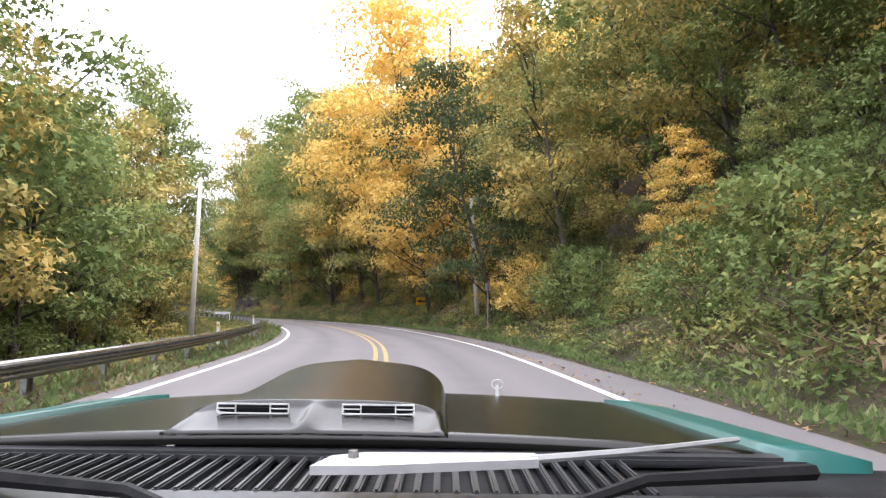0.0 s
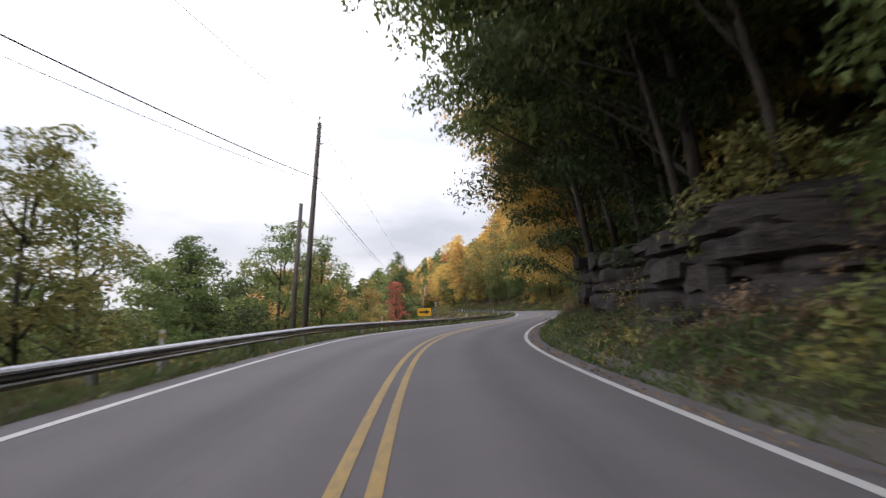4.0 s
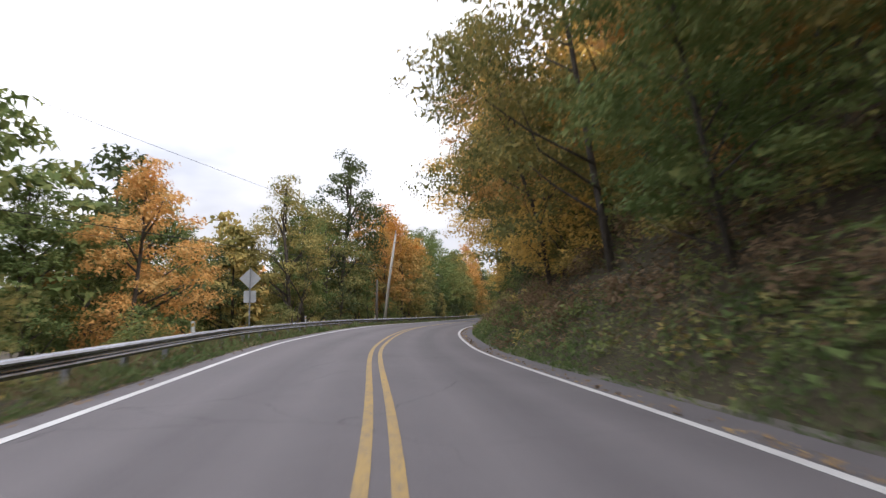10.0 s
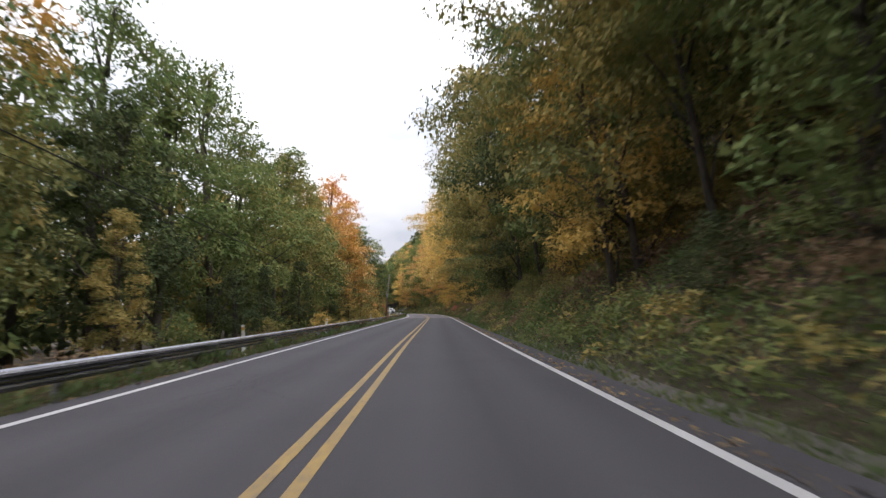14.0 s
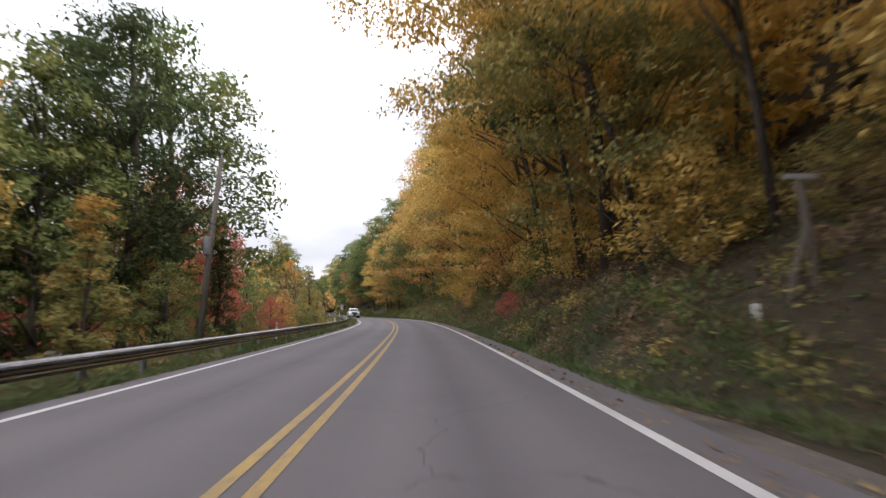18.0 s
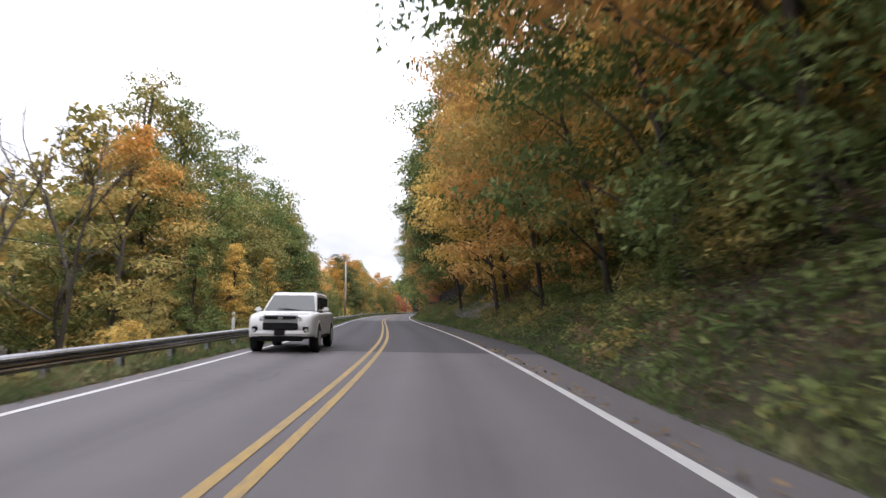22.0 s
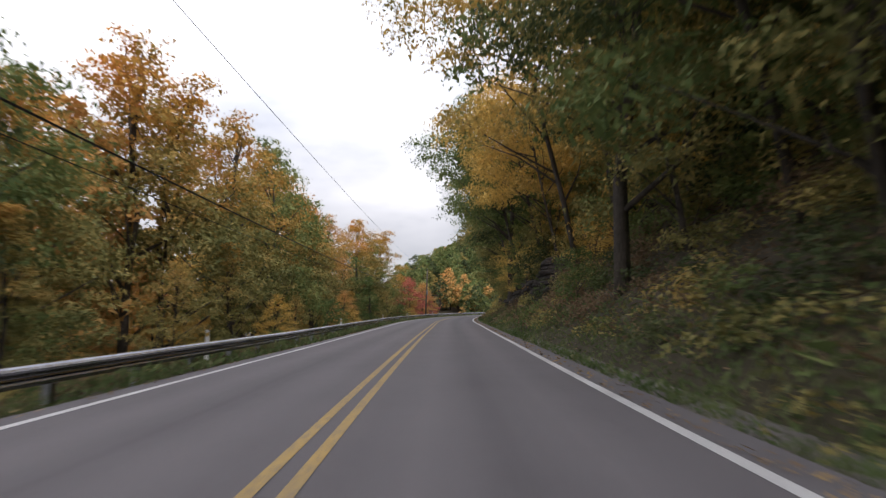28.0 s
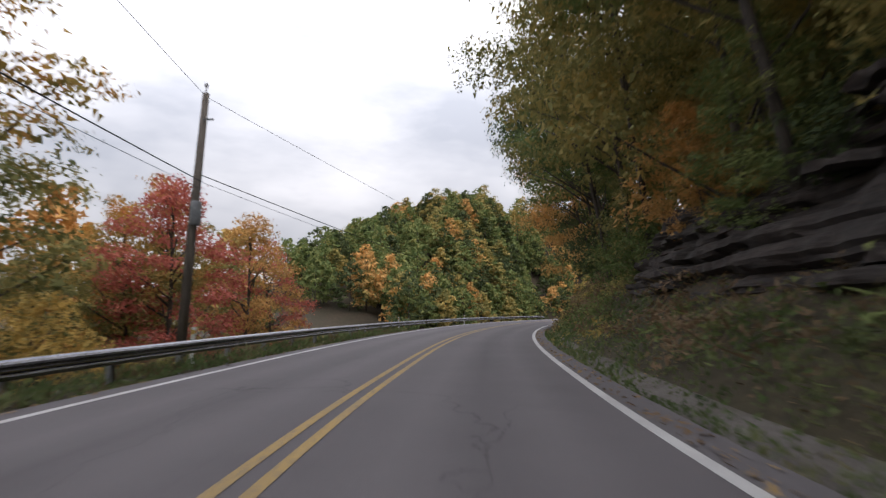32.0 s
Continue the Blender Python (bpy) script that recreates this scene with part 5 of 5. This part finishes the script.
# a pale marker post and an old timber frame on the bank beside the pull-off
mk = new("marker_post")
tagged(mk, "short white painted marker post at the gravel pull-off", "marker post")
part("stake", box((0.12, 0.12, 1.5), (0, 0, 0.35), 0.012), WHITE_PLASTIC, mk)
g = ground_at(st(18.41), 6.75)
mk.matrix_basis = pose(g.x, g.y, 0.25, 3, -3, 20)
fr = new("timber_frame")
tagged(fr, "old grey timber frame with a pale board on the bank", "frame")
part("upright", from_vf(*tube([(0.3, 0, -1.2), (0.12, 0, 1.0), (0.02, 0, 1.95)], [0.09, 0.075, 0.06], 8)), POLE_WOOD, fr)
part("brace", from_vf(*tube([(-0.4, 0.05, -1.2), (-0.12, 0.05, 0.4), (0.1, 0.02, 1.15)], [0.07, 0.06, 0.05], 8)), POLE_WOOD, fr)
part("board", box((0.56, 0.04, 0.08), (0, -0.08, 1.95), 0.01), SIGN_BACK, fr, "pale horizontal board")
g = ground_at(st(18.4), 7.35)
fr.matrix_basis = pose(g.x, g.y, 1.42, 0, 0, math.degrees(heading(st(18.4))))


# ---- rock outcrops in the cut ----
ROCK = two_scale("dark_layered_rock", (0.015, 0.0125, 0.0118), (0.07, 0.056, 0.049), 2.2, 0.5, 0.9, bumps=0.9, stretch=(1, 1, 5), tint=(0.025, 0.023, 0.021))


def slab(l, w, h, rg):
    bm = bmesh.new()
    bmesh.ops.create_cube(bm, size=1)
    bmesh.ops.subdivide_edges(bm, edges=[e for e in bm.edges if abs((e.verts[0].co - e.verts[1].co).x) > 0.5], cuts=4)
    for v in bm.verts:
        taper = 1 - 0.35 * (2 * abs(v.co.x)) ** 3
        v.co = Vector((v.co.x * l + rg.normal() * 0.02 * l, v.co.y * w * (0.88 + 0.16 * rg.random()) * taper + rg.normal() * 0.04, v.co.z * h * taper + rg.normal() * 0.04))
    return bm


def rock_face(k0, k1, d0, z0, tall, label, seed, thin, thick, block, jut, back, ledges):
    """A weathered cut: beds of broken rock stepping in and out, with single ledges that stand proud."""
    rg = np.random.default_rng(seed)
    root = new("rock_outcrop")
    tagged(root, label, "rock")
    s0, s1 = st(k0), st(k1)
    mid = ground_at((s0 + s1) / 2, d0)
    root.matrix_basis = pose(mid.x, mid.y, mid.z)
    ss = np.arange(s0, s1 + 0.01, 0.22)
    zs = np.arange(-0.9, tall + 0.01, 0.09)
    beds = np.cumsum(rg.uniform(thin, thick, int(2 * (tall + 1.5) / (thin + thick)) + 12)) - 1.2
    hashes = rg.random((len(beds) + 2, 997))
    V = []
    for z in zs:
        for s in ss:
            # the beds dip and wander a little along the cut
            zz = z + 0.12 * math.sin(s * 0.21 + seed) + 0.1 * noise.noise(Vector((s * 0.35, z, seed)))
            b = int(np.searchsorted(beds, zz))
            low = beds[b - 1] if b else beds[0] - thick
            cell = s / (block * (0.6 + hashes[b, 0])) + 7.0 * hashes[b, 1]
            out = jut * (hashes[b, int(cell) % 995 + 2] - 0.5) + jut * (hashes[b, 1] - 0.5)
            joint = 0.3 * jut * (math.exp(-(min(zz - low, beds[min(b, len(beds) - 1)] - zz) / 0.035) ** 2) + 0.6 * math.exp(-((cell % 1.0) * block / 0.1) ** 2))
            ends = min(1.0, (s - s0) / 4.0, (s1 - s) / 4.0)
            rough = 0.45 * noise.noise(Vector((s * 0.3, z * 0.5, seed))) + 0.16 * noise.noise(Vector((s * 1.5, z * 2.0, seed)))
            crest = max(0.0, z - tall * (0.55 + 0.45 * noise.noise(Vector((s * 0.14, 2.0, seed)))) * max(0.15, ends) - 0.3)
            d = d0 + back * max(0.0, z) + out * 0.6 + joint + rough + 2.6 * crest + 2.0 * (1 - max(0.0, ends)) ** 2
            x, y, _ = at(s, d)
            V.append((float(x) - mid.x, float(y) - mid.y, float(bank_at(s)) * d0 + z0 + z - 0.4 * crest - mid.z))
    n = len(ss)
    F = [(a * n + i_, a * n + i_ + 1, (a + 1) * n + i_ + 1, (a + 1) * n + i_) for a in range(len(zs) - 1) for i_ in range(n - 1)]
    mesh_object("face", V, F, ROCK, root)
    for _ in range(ledges):
        s = float(rg.uniform(s0 + 3, s1 - 5))
        z = z0 + float(rg.uniform(0.1, 0.75)) * tall
        l, h = float(rg.uniform(0.8, 2.6)), float(rg.uniform(thin, thick)) * 0.8
        d = d0 + back * (z - z0) - 0.1 + float(rg.uniform(-0.15, 0.25))
        x, y, _ = at(s + l / 2, d + 0.45)
        o = part("ledge", slab(l, 1.2, h, rg), ROCK, root)
        o.matrix_basis = pose(float(x) - mid.x, float(y) - mid.y, float(bank_at(s)) * d0 + z - mid.z, float(rg.normal()) * 3, float(rg.normal()) * 2, math.degrees(heading(s + l / 2)) + 90 + float(rg.normal()) * 5)
    return root


rock_face(4.25, 6.0, 6.3, 0.8, 3.6, "dark overhanging layered rock ledge in the road cut", 3, 0.3, 0.9, 1.8, 0.9, 0.05, 14)
rock_face(24.9, 27.3, 7.6, 1.9, 2.6, "dark jagged layered rock ledges above a weedy bank", 4, 0.12, 0.4, 1.1, 0.7, 0.2, 40)
rock_face(29.6, 33.3, 6.7, 0.9, 5.6, "brown layered rock face beside the road", 6, 0.12, 0.36, 1.6, 0.45, 0.3, 46)


# ---- the oncoming white vehicle ----
CAR_WHITE = two_scale("white_car_paint", (0.74, 0.73, 0.73), (0.8, 0.79, 0.79), 3, 0.8, 0.2, bumps=0.01, spec=0.5, tint=(0.7, 0.69, 0.69))
CAR_GLASS = two_scale("dark_car_glass", (0.015, 0.018, 0.02), (0.03, 0.034, 0.036), 2, 0.5, 0.06, bumps=0.0, spec=0.9)
CAR_BLACK = two_scale("black_plastic", (0.01, 0.01, 0.011), (0.022, 0.022, 0.024), 20, 2, 0.6, bumps=0.1, spec=0.1)
RUBBER = two_scale("tyre_rubber", (0.012, 0.012, 0.012), (0.028, 0.028, 0.028), 25, 3, 0.85, bumps=0.3)
ALLOY = two_scale("alloy_rim", (0.35, 0.35, 0.36), (0.5, 0.5, 0.52), 8, 2, 0.3, 0.8, 0.05)
LENS = two_scale("clear_lamp_lens", (0.6, 0.6, 0.6), (0.78, 0.78, 0.78), 12, 2, 0.1, 0.3, 0.02, spec=0.8)


def loft(sections):
    """Joins rings of equal count into a closed skin: verts and faces."""
    V, F = [], []
    n = len(sections[0])
    for r in sections:
        V += r
    for i in range(len(sections) - 1):
        for j in range(n):
            a, b = i * n + j, i * n + (j + 1) % n
            F.append((a, b, b + n, a + n))
    F.append(tuple(range(n)))
    F.append(tuple(reversed(range((len(sections) - 1) * n, len(sections) * n))))
    return V, F


def ring(y, half, z0, z1, r=0.12, crown=0.0):
    """A rounded rectangle across the vehicle at y."""
    pts_ = []
    for cx, cz, a0 in ((half - r, z1 - r, 0), (-half + r, z1 - r, 90), (-half + r, z0 + r, 180), (half - r, z0 + r, 270)):
        for k in range(4):
            a = math.radians(a0 + k * 30)
            pts_.append((cx + r * math.cos(a), y, cz + r * math.sin(a) + (crown * (1 - (cx / half) ** 2) if cz > (z0 + z1) / 2 else 0)))
    return pts_


def wheel_part(root, x, y, r, w):
    bm = from_vf(*tube([(x - w / 2, y, r), (x - w / 2 + 0.02, y, r), (x + w / 2 - 0.02, y, r), (x + w / 2, y, r)], [r * 0.9, r, r, r * 0.9], 22))
    wh = part("wheel", bm, RUBBER, root, "black tyre")
    sx = 1 if x > 0 else -1
    part("rim", from_vf(*tube([(x + sx * (w / 2 - 0.03), y, r), (x + sx * (w / 2 + 0.005), y, r)], [r * 0.62, r * 0.58], 16)), ALLOY, wh, "grey alloy rim")


suv = new("suv")
tagged(suv, "white four-door sport utility vehicle with dark glass in the opposite lane", "car")
# the nose points along +y
lower = loft([ring(-2.38, 0.84, 0.5, 1.06, 0.14), ring(-2.28, 0.91, 0.44, 1.1, 0.12), ring(-1.95, 0.945, 0.42, 1.13, 0.1), ring(-1.4, 0.955, 0.42, 1.14, 0.1), ring(-0.4, 0.94, 0.42, 1.13, 0.1), ring(0.75, 0.94, 0.42, 1.13, 0.1), ring(0.98, 0.945, 0.42, 1.15, 0.1), ring(1.5, 0.95, 0.42, 1.14, 0.12, 0.02), ring(2.0, 0.935, 0.44, 1.1, 0.14, 0.02), ring(2.2, 0.9, 0.46, 1.05, 0.15, 0.02), ring(2.33, 0.82, 0.5, 0.98, 0.16)])
part("body", from_vf(*lower), CAR_WHITE, suv, smooth=True)
part("bonnet", from_vf(*loft([ring(0.92, 0.8, 1.1, 1.18, 0.03, 0.02), ring(1.6, 0.78, 1.1, 1.165, 0.03, 0.025), ring(2.12, 0.72, 1.02, 1.1, 0.03, 0.02)])), CAR_WHITE, suv, smooth=True)
cab = loft([ring(-2.26, 0.74, 1.1, 1.3, 0.08), ring(-2.12, 0.74, 1.1, 1.62, 0.1), ring(-1.85, 0.73, 1.1, 1.74, 0.12, 0.02), ring(-0.9, 0.72, 1.1, 1.77, 0.12, 0.02), ring(0.08, 0.71, 1.1, 1.76, 0.12, 0.02), ring(0.32, 0.72, 1.1, 1.67, 0.1, 0.02), ring(0.98, 0.82, 1.08, 1.18, 0.04)])
part("cabin", from_vf(*cab), CAR_WHITE, suv, smooth=True)
part("windscreen", from_vf([(-0.62, 0.405, 1.665), (0.62, 0.405, 1.665), (0.75, 0.99, 1.205), (-0.75, 0.99, 1.205), (-0.62, 0.35, 1.6), (0.62, 0.35, 1.6), (0.75, 0.92, 1.15), (-0.75, 0.92, 1.15)], [(0, 1, 2, 3), (4, 5, 6, 7), (0, 1, 5, 4), (1, 2, 6, 5), (2, 3, 7, 6), (3, 0, 4, 7)]), CAR_GLASS, suv)
for sx in (-1, 1):
    for y0, y1 in ((-0.85, 0.12), (-1.85, -0.93)):
        part("side_window", box((0.05, y1 - y0, 0.38), (sx * 0.735, (y0 + y1) / 2, 1.42), 0.02, Euler((0, sx * -0.06, 0))), CAR_GLASS, suv)
    mirror = part("mirror", box((0.2, 0.11, 0.16), (sx * 1.03, 0.66, 1.22), 0.045), CAR_WHITE, suv)
    part("mirror_arm", box((0.12, 0.05, 0.04), (sx * 0.9, 0.68, 1.15), 0.012), CAR_BLACK, mirror)
    lamp = part("headlight", box((0.44, 0.16, 0.17), (sx * 0.64, 2.2, 0.95), 0.05, Euler((0, sx * -0.12, -sx * 0.42))), CAR_BLACK, suv, "dark-rimmed headlamp")
    part("lamp_lens", box((0.34, 0.04, 0.11), (sx * 0.67, 2.275, 0.95), 0.02, Euler((0, sx * -0.12, -sx * 0.42))), LENS, lamp)
    pod = part("fog_pod", box((0.2, 0.08, 0.24), (sx * 0.72, 2.315, 0.66), 0.04, Euler((0, 0, -sx * 0.35))), CAR_BLACK, suv)
    part("fog_lamp", from_vf(*tube([(sx * 0.725, 2.33, 0.64), (sx * 0.735, 2.375, 0.64)], [0.05, 0.045], 12)), LENS, pod)
    part("roof_rail", box((0.05, 1.6, 0.05), (sx * 0.64, -0.9, 1.8), 0.015), ALLOY, suv)
    part("door_handle", box((0.04, 0.18, 0.035), (sx * 0.95, -0.2, 0.98), 0.01), ALLOY, suv)
    for y in (1.42, -1.42):
        part("wheel_arch", from_vf(*tube([(sx * 0.93, y + 0.47 * math.cos(a), 0.4 + 0.47 * math.sin(a)) for a in np.linspace(0.05, 3.09, 10)], [0.045] * 10, 6)), CAR_WHITE, suv, smooth=True)
        part("arch_lining", from_vf(*tube([(sx * 0.78, y, 0.42), (sx * 0.955, y, 0.42)], [0.455, 0.455], 20)), CAR_BLACK, suv)
        wheel_part(suv, sx * 0.85, y, 0.39, 0.26)
part("grille_frame", box((1.06, 0.08, 0.46), (0, 2.315, 0.83), 0.05), ALLOY, suv, "bright grille surround")
part("grille", box((0.9, 0.06, 0.09), (0, 2.345, 0.985), 0.02), CAR_BLACK, suv, "black upper grille slot")
part("grille", box((0.98, 0.06, 0.2), (0, 2.345, 0.75), 0.02), CAR_BLACK, suv, "black lower grille")
part("emblem", box((0.15, 0.03, 0.08), (0, 2.375, 0.985), 0.02), ALLOY, suv)
part("bumper", box((1.66, 0.2, 0.15), (0, 2.31, 0.55), 0.06), CAR_WHITE, suv)
part("number_plate", box((0.31, 0.02, 0.15), (0, 2.425, 0.57), 0.008), CAR_BLACK, suv)
part("skid_plate", box((1.3, 0.25, 0.16), (0, 2.2, 0.41), 0.05), CAR_BLACK, suv)
part("sill", box((1.84, 2.0, 0.12), (0, 0, 0.4), 0.03), CAR_BLACK, suv)
for sx in (-1, 1):
    part("wiper", from_vf(*tube([(sx * 0.1 - 0.2, 1.0, 1.2), (sx * 0.1 + 0.28, 0.93, 1.255)], [0.012, 0.01], 5)), CAR_BLACK, suv)
x, y, _ = at(st(22.8) + 2.4, -2.6)
suv.matrix_basis = pose(float(x), float(y), float(bank_at(st(22.95))) * -2.35 + 0.004, 0, 0, math.degrees(heading(st(22.95))) + 180)

# ---- the dark car at the start of the drive, its bonnet ahead of the camera's first place ----
HOOD = two_scale("black_bonnet_paint", (0.005, 0.0045, 0.004), (0.009, 0.008, 0.0075), 2, 0.6, 0.24, bumps=0.01, spec=0.32, tint=(0.007, 0.006, 0.0055))
TEAL = two_scale("teal_car_paint", (0.012, 0.085, 0.078), (0.016, 0.115, 0.105), 3, 0.8, 0.3, bumps=0.01, spec=0.5, tint=(0.012, 0.08, 0.074))
SILVER = two_scale("brushed_wiper_metal", (0.36, 0.36, 0.37), (0.48, 0.48, 0.5), 8, 2, 0.45, 0.5, 0.05)
CHROME = two_scale("white_trim", (0.7, 0.7, 0.7), (0.82, 0.82, 0.82), 10, 2, 0.25, 0.3, 0.02)
COWL = two_scale("grey_cowl_plastic", (0.02, 0.021, 0.024), (0.04, 0.041, 0.046), 12, 2, 0.35, bumps=0.05, spec=0.5)
own = new("car")
tagged(own, "old teal car with a black scooped bonnet and wipers", "car")
own.matrix_basis = pose(ROWS[0][1], ROWS[0][2], 0.0, 0, 0, ROWS[0][6])
CX, HW = -0.22, 0.86
SCOOP_X, SCOOP_HALF = -0.267, 0.28


def grid_panel(xs, ys, zf, thick=0.02):
    """A thin panel over a grid of places, with height zf(x, y)."""
    n, m_ = len(xs), len(ys)
    V = [(x, y, zf(x, y)) for y in ys for x in xs] + [(x, y, zf(x, y) - thick) for y in ys for x in xs]
    F = []
    for j in range(m_ - 1):
        for i in range(n - 1):
            q = (j * n + i, j * n + i + 1, (j + 1) * n + i + 1, (j + 1) * n + i)
            F += [q, tuple(n * m_ + k for k in reversed(q))]
    rim = [i for i in range(n)] + [j * n + n - 1 for j in range(1, m_)] + [(m_ - 1) * n + i for i in range(n - 2, -1, -1)] + [j * n for j in range(m_ - 2, 0, -1)]
    for a, b in zip(rim, rim[1:] + rim[:1]):
        F.append((a, b, b + n * m_, a + n * m_))
    return V, F


def hood_z(x, y):
    return 1.02 - 0.06 * (y - 1.2) - 0.03 * ((x - CX) / HW) ** 2 - 0.05 * max(0, y - 2.0) ** 2


part("bonnet", from_vf(*grid_panel(np.linspace(CX - HW, CX + HW, 25), np.linspace(1.2, 2.5, 17), hood_z)), HOOD, own, smooth=True)


def scoop_z(x, y):
    """A peaked bulge whose tail ends in two recessed pockets beside a middle rib."""
    u = (x - SCOOP_X) / SCOOP_HALF
    top = 0.05 + 0.075 * min(1.0, max(0.0, (y - 1.32) / 0.65)) - 0.025 * abs(u) * min(1.0, max(0.0, (y - 1.32) / 0.3))
    across = max(0.0, 1 - abs(u) ** 6) ** 0.5
    nose = min(1.0, max(0.0, (2.44 - y) / 0.42)) ** 0.6
    z = top * across * nose
    if y < 1.32:
        rim = max(math.exp(-((abs(u) - 0.95) / 0.05) ** 2), math.exp(-(u / 0.06) ** 2))
        fall = max(0.0, (y - 1.2) / 0.12)
        z = across * (0.05 * fall ** 0.7 * rim + 0.042 * fall ** 1.2 * (1 - rim))
    return hood_z(x, y) + 0.003 + z


part("scoop", from_vf(*grid_panel(np.linspace(SCOOP_X - SCOOP_HALF, SCOOP_X + SCOOP_HALF, 57), np.r_[np.linspace(1.2, 1.315, 9), np.linspace(1.322, 1.36, 4), np.linspace(1.4, 2.44, 22)], scoop_z, 0.006)), HOOD, own, "raised black bonnet scoop with two rear pockets", smooth=True)
for cx in (SCOOP_X - 0.125, SCOOP_X + 0.135):
    vz = scoop_z(cx, 1.29) + 0.008
    vent = part("vent", box((0.145, 0.012, 0.016), (cx, 1.29, vz), 0.003, Euler((0.5, 0, 0))), CAR_BLACK, own, "black scoop vent")
    for dz in (-0.0095, 0.0095):
        part("trim_bar", box((0.15, 0.003, 0.0028), (cx, 1.281, vz + dz)), CHROME, vent)
    for dx in (-0.055, 0.055):
        part("trim_bar", box((0.04, 0.003, 0.0022), (cx + dx, 1.281, vz)), CHROME, vent)
    for dx in (-0.074, -0.036, 0.036, 0.074):
        part("trim_bar", box((0.0028, 0.003, 0.02), (cx + dx, 1.281, vz)), CHROME, vent)
for sx in (-1, 1):
    part("fender", from_vf(*grid_panel(np.linspace(CX + sx * (HW + 0.004), CX + sx * (HW + 0.17), 7), np.linspace(1.17, 2.45, 13), lambda x, y: hood_z(CX + HW, y) + 0.012 - 0.5 * max(0, abs(x - CX) - HW - 0.05) ** 1.6, 0.3)), TEAL, own, "teal front wing", smooth=True)
    part("wing_side", box((0.03, 1.36, 0.55), (CX + sx * (HW + 0.15), 1.84, 0.62), 0.01), TEAL, own)
    wheel_part(own, CX + sx * (HW + 0.02), 1.75, 0.33, 0.2)
part("grille_panel", box((2 * HW, 0.08, 0.5), (CX, 2.52, 0.62), 0.03), CAR_BLACK, own)
part("cowl", box((2 * HW + 0.5, 0.55, 0.02), (CX + 0.1, 0.925, 0.955), 0.005), CAR_BLACK, own, "black cowl panel below the windscreen")
part("cowl_edge", box((2 * HW + 0.1, 0.05, 0.02), (CX, 1.19, 0.982), 0.006), COWL, own)
part("cowl_rear", box((2 * HW + 0.5, 0.3, 0.03), (CX + 0.1, 0.82, 0.967), 0.01), COWL, own)
for i in range(38):
    part("louvre", box((0.011, 0.235, 0.016), (-0.81 + i * 0.0309, 1.075, 0.978), 0.003), COWL, own)
V = [(-0.19, 0.90), (-0.17, 0.965), (-0.12, 0.99), (0.15, 0.998), (0.15, 0.955), (-0.1, 0.905)]
V = [(x, y, 1.035) for x, y in V] + [(x, y, 1.022) for x, y in V]
part("wiper_link", from_vf(V, [tuple(range(6)), tuple(range(11, 5, -1))] + [(k, (k + 1) % 6, (k + 1) % 6 + 6, k + 6) for k in range(6)]), SILVER, own, "silver wiper arm")
part("pivot_bolt", from_vf(*tube([(-0.135, 0.955, 1.03), (-0.135, 0.955, 1.045)], [0.01, 0.007], 8)), ALLOY, own)
part("wiper_rod", from_vf(*tube([(0.14, 0.975, 1.03), (0.32, 1.03, 1.032), (0.535, 1.12, 1.035)], [0.007, 0.006, 0.005], 6)), SILVER, own)
for a, b, c in (((-0.72, 0.96, 1.0), (-0.42, 0.84, 1.015), (-0.28, 0.76, 1.0)), ((0.62, 1.04, 1.0), (0.3, 0.92, 1.015), (0.12, 0.8, 1.0))):
    part("wiper", from_vf(*tube([a, b, c], [0.014, 0.01, 0.006], 6)), CAR_BLACK, own, "black wiper arm")
for a, b in (((-0.8, 0.8, 0.985), (-0.28, 0.745, 0.985)), ((0.1, 0.76, 0.985), (0.75, 0.88, 0.985))):
    part("wiper_blade", from_vf(*tube([a, b], [0.008, 0.008], 5)), RUBBER, own)
orn = part("ornament", from_vf(*tube([(0.215, 2.4, 0.93), (0.215, 2.4, 0.975)], [0.008, 0.006], 6)), CHROME, own, "small upright bonnet ornament")
part("ornament_ring", from_vf(*tube([(0.215 + 0.022 * math.cos(a), 2.4, 0.978 + 0.018 * math.sin(a)) for a in np.linspace(0, 6.0, 12)], [0.002] * 12, 5)), CHROME, orn)
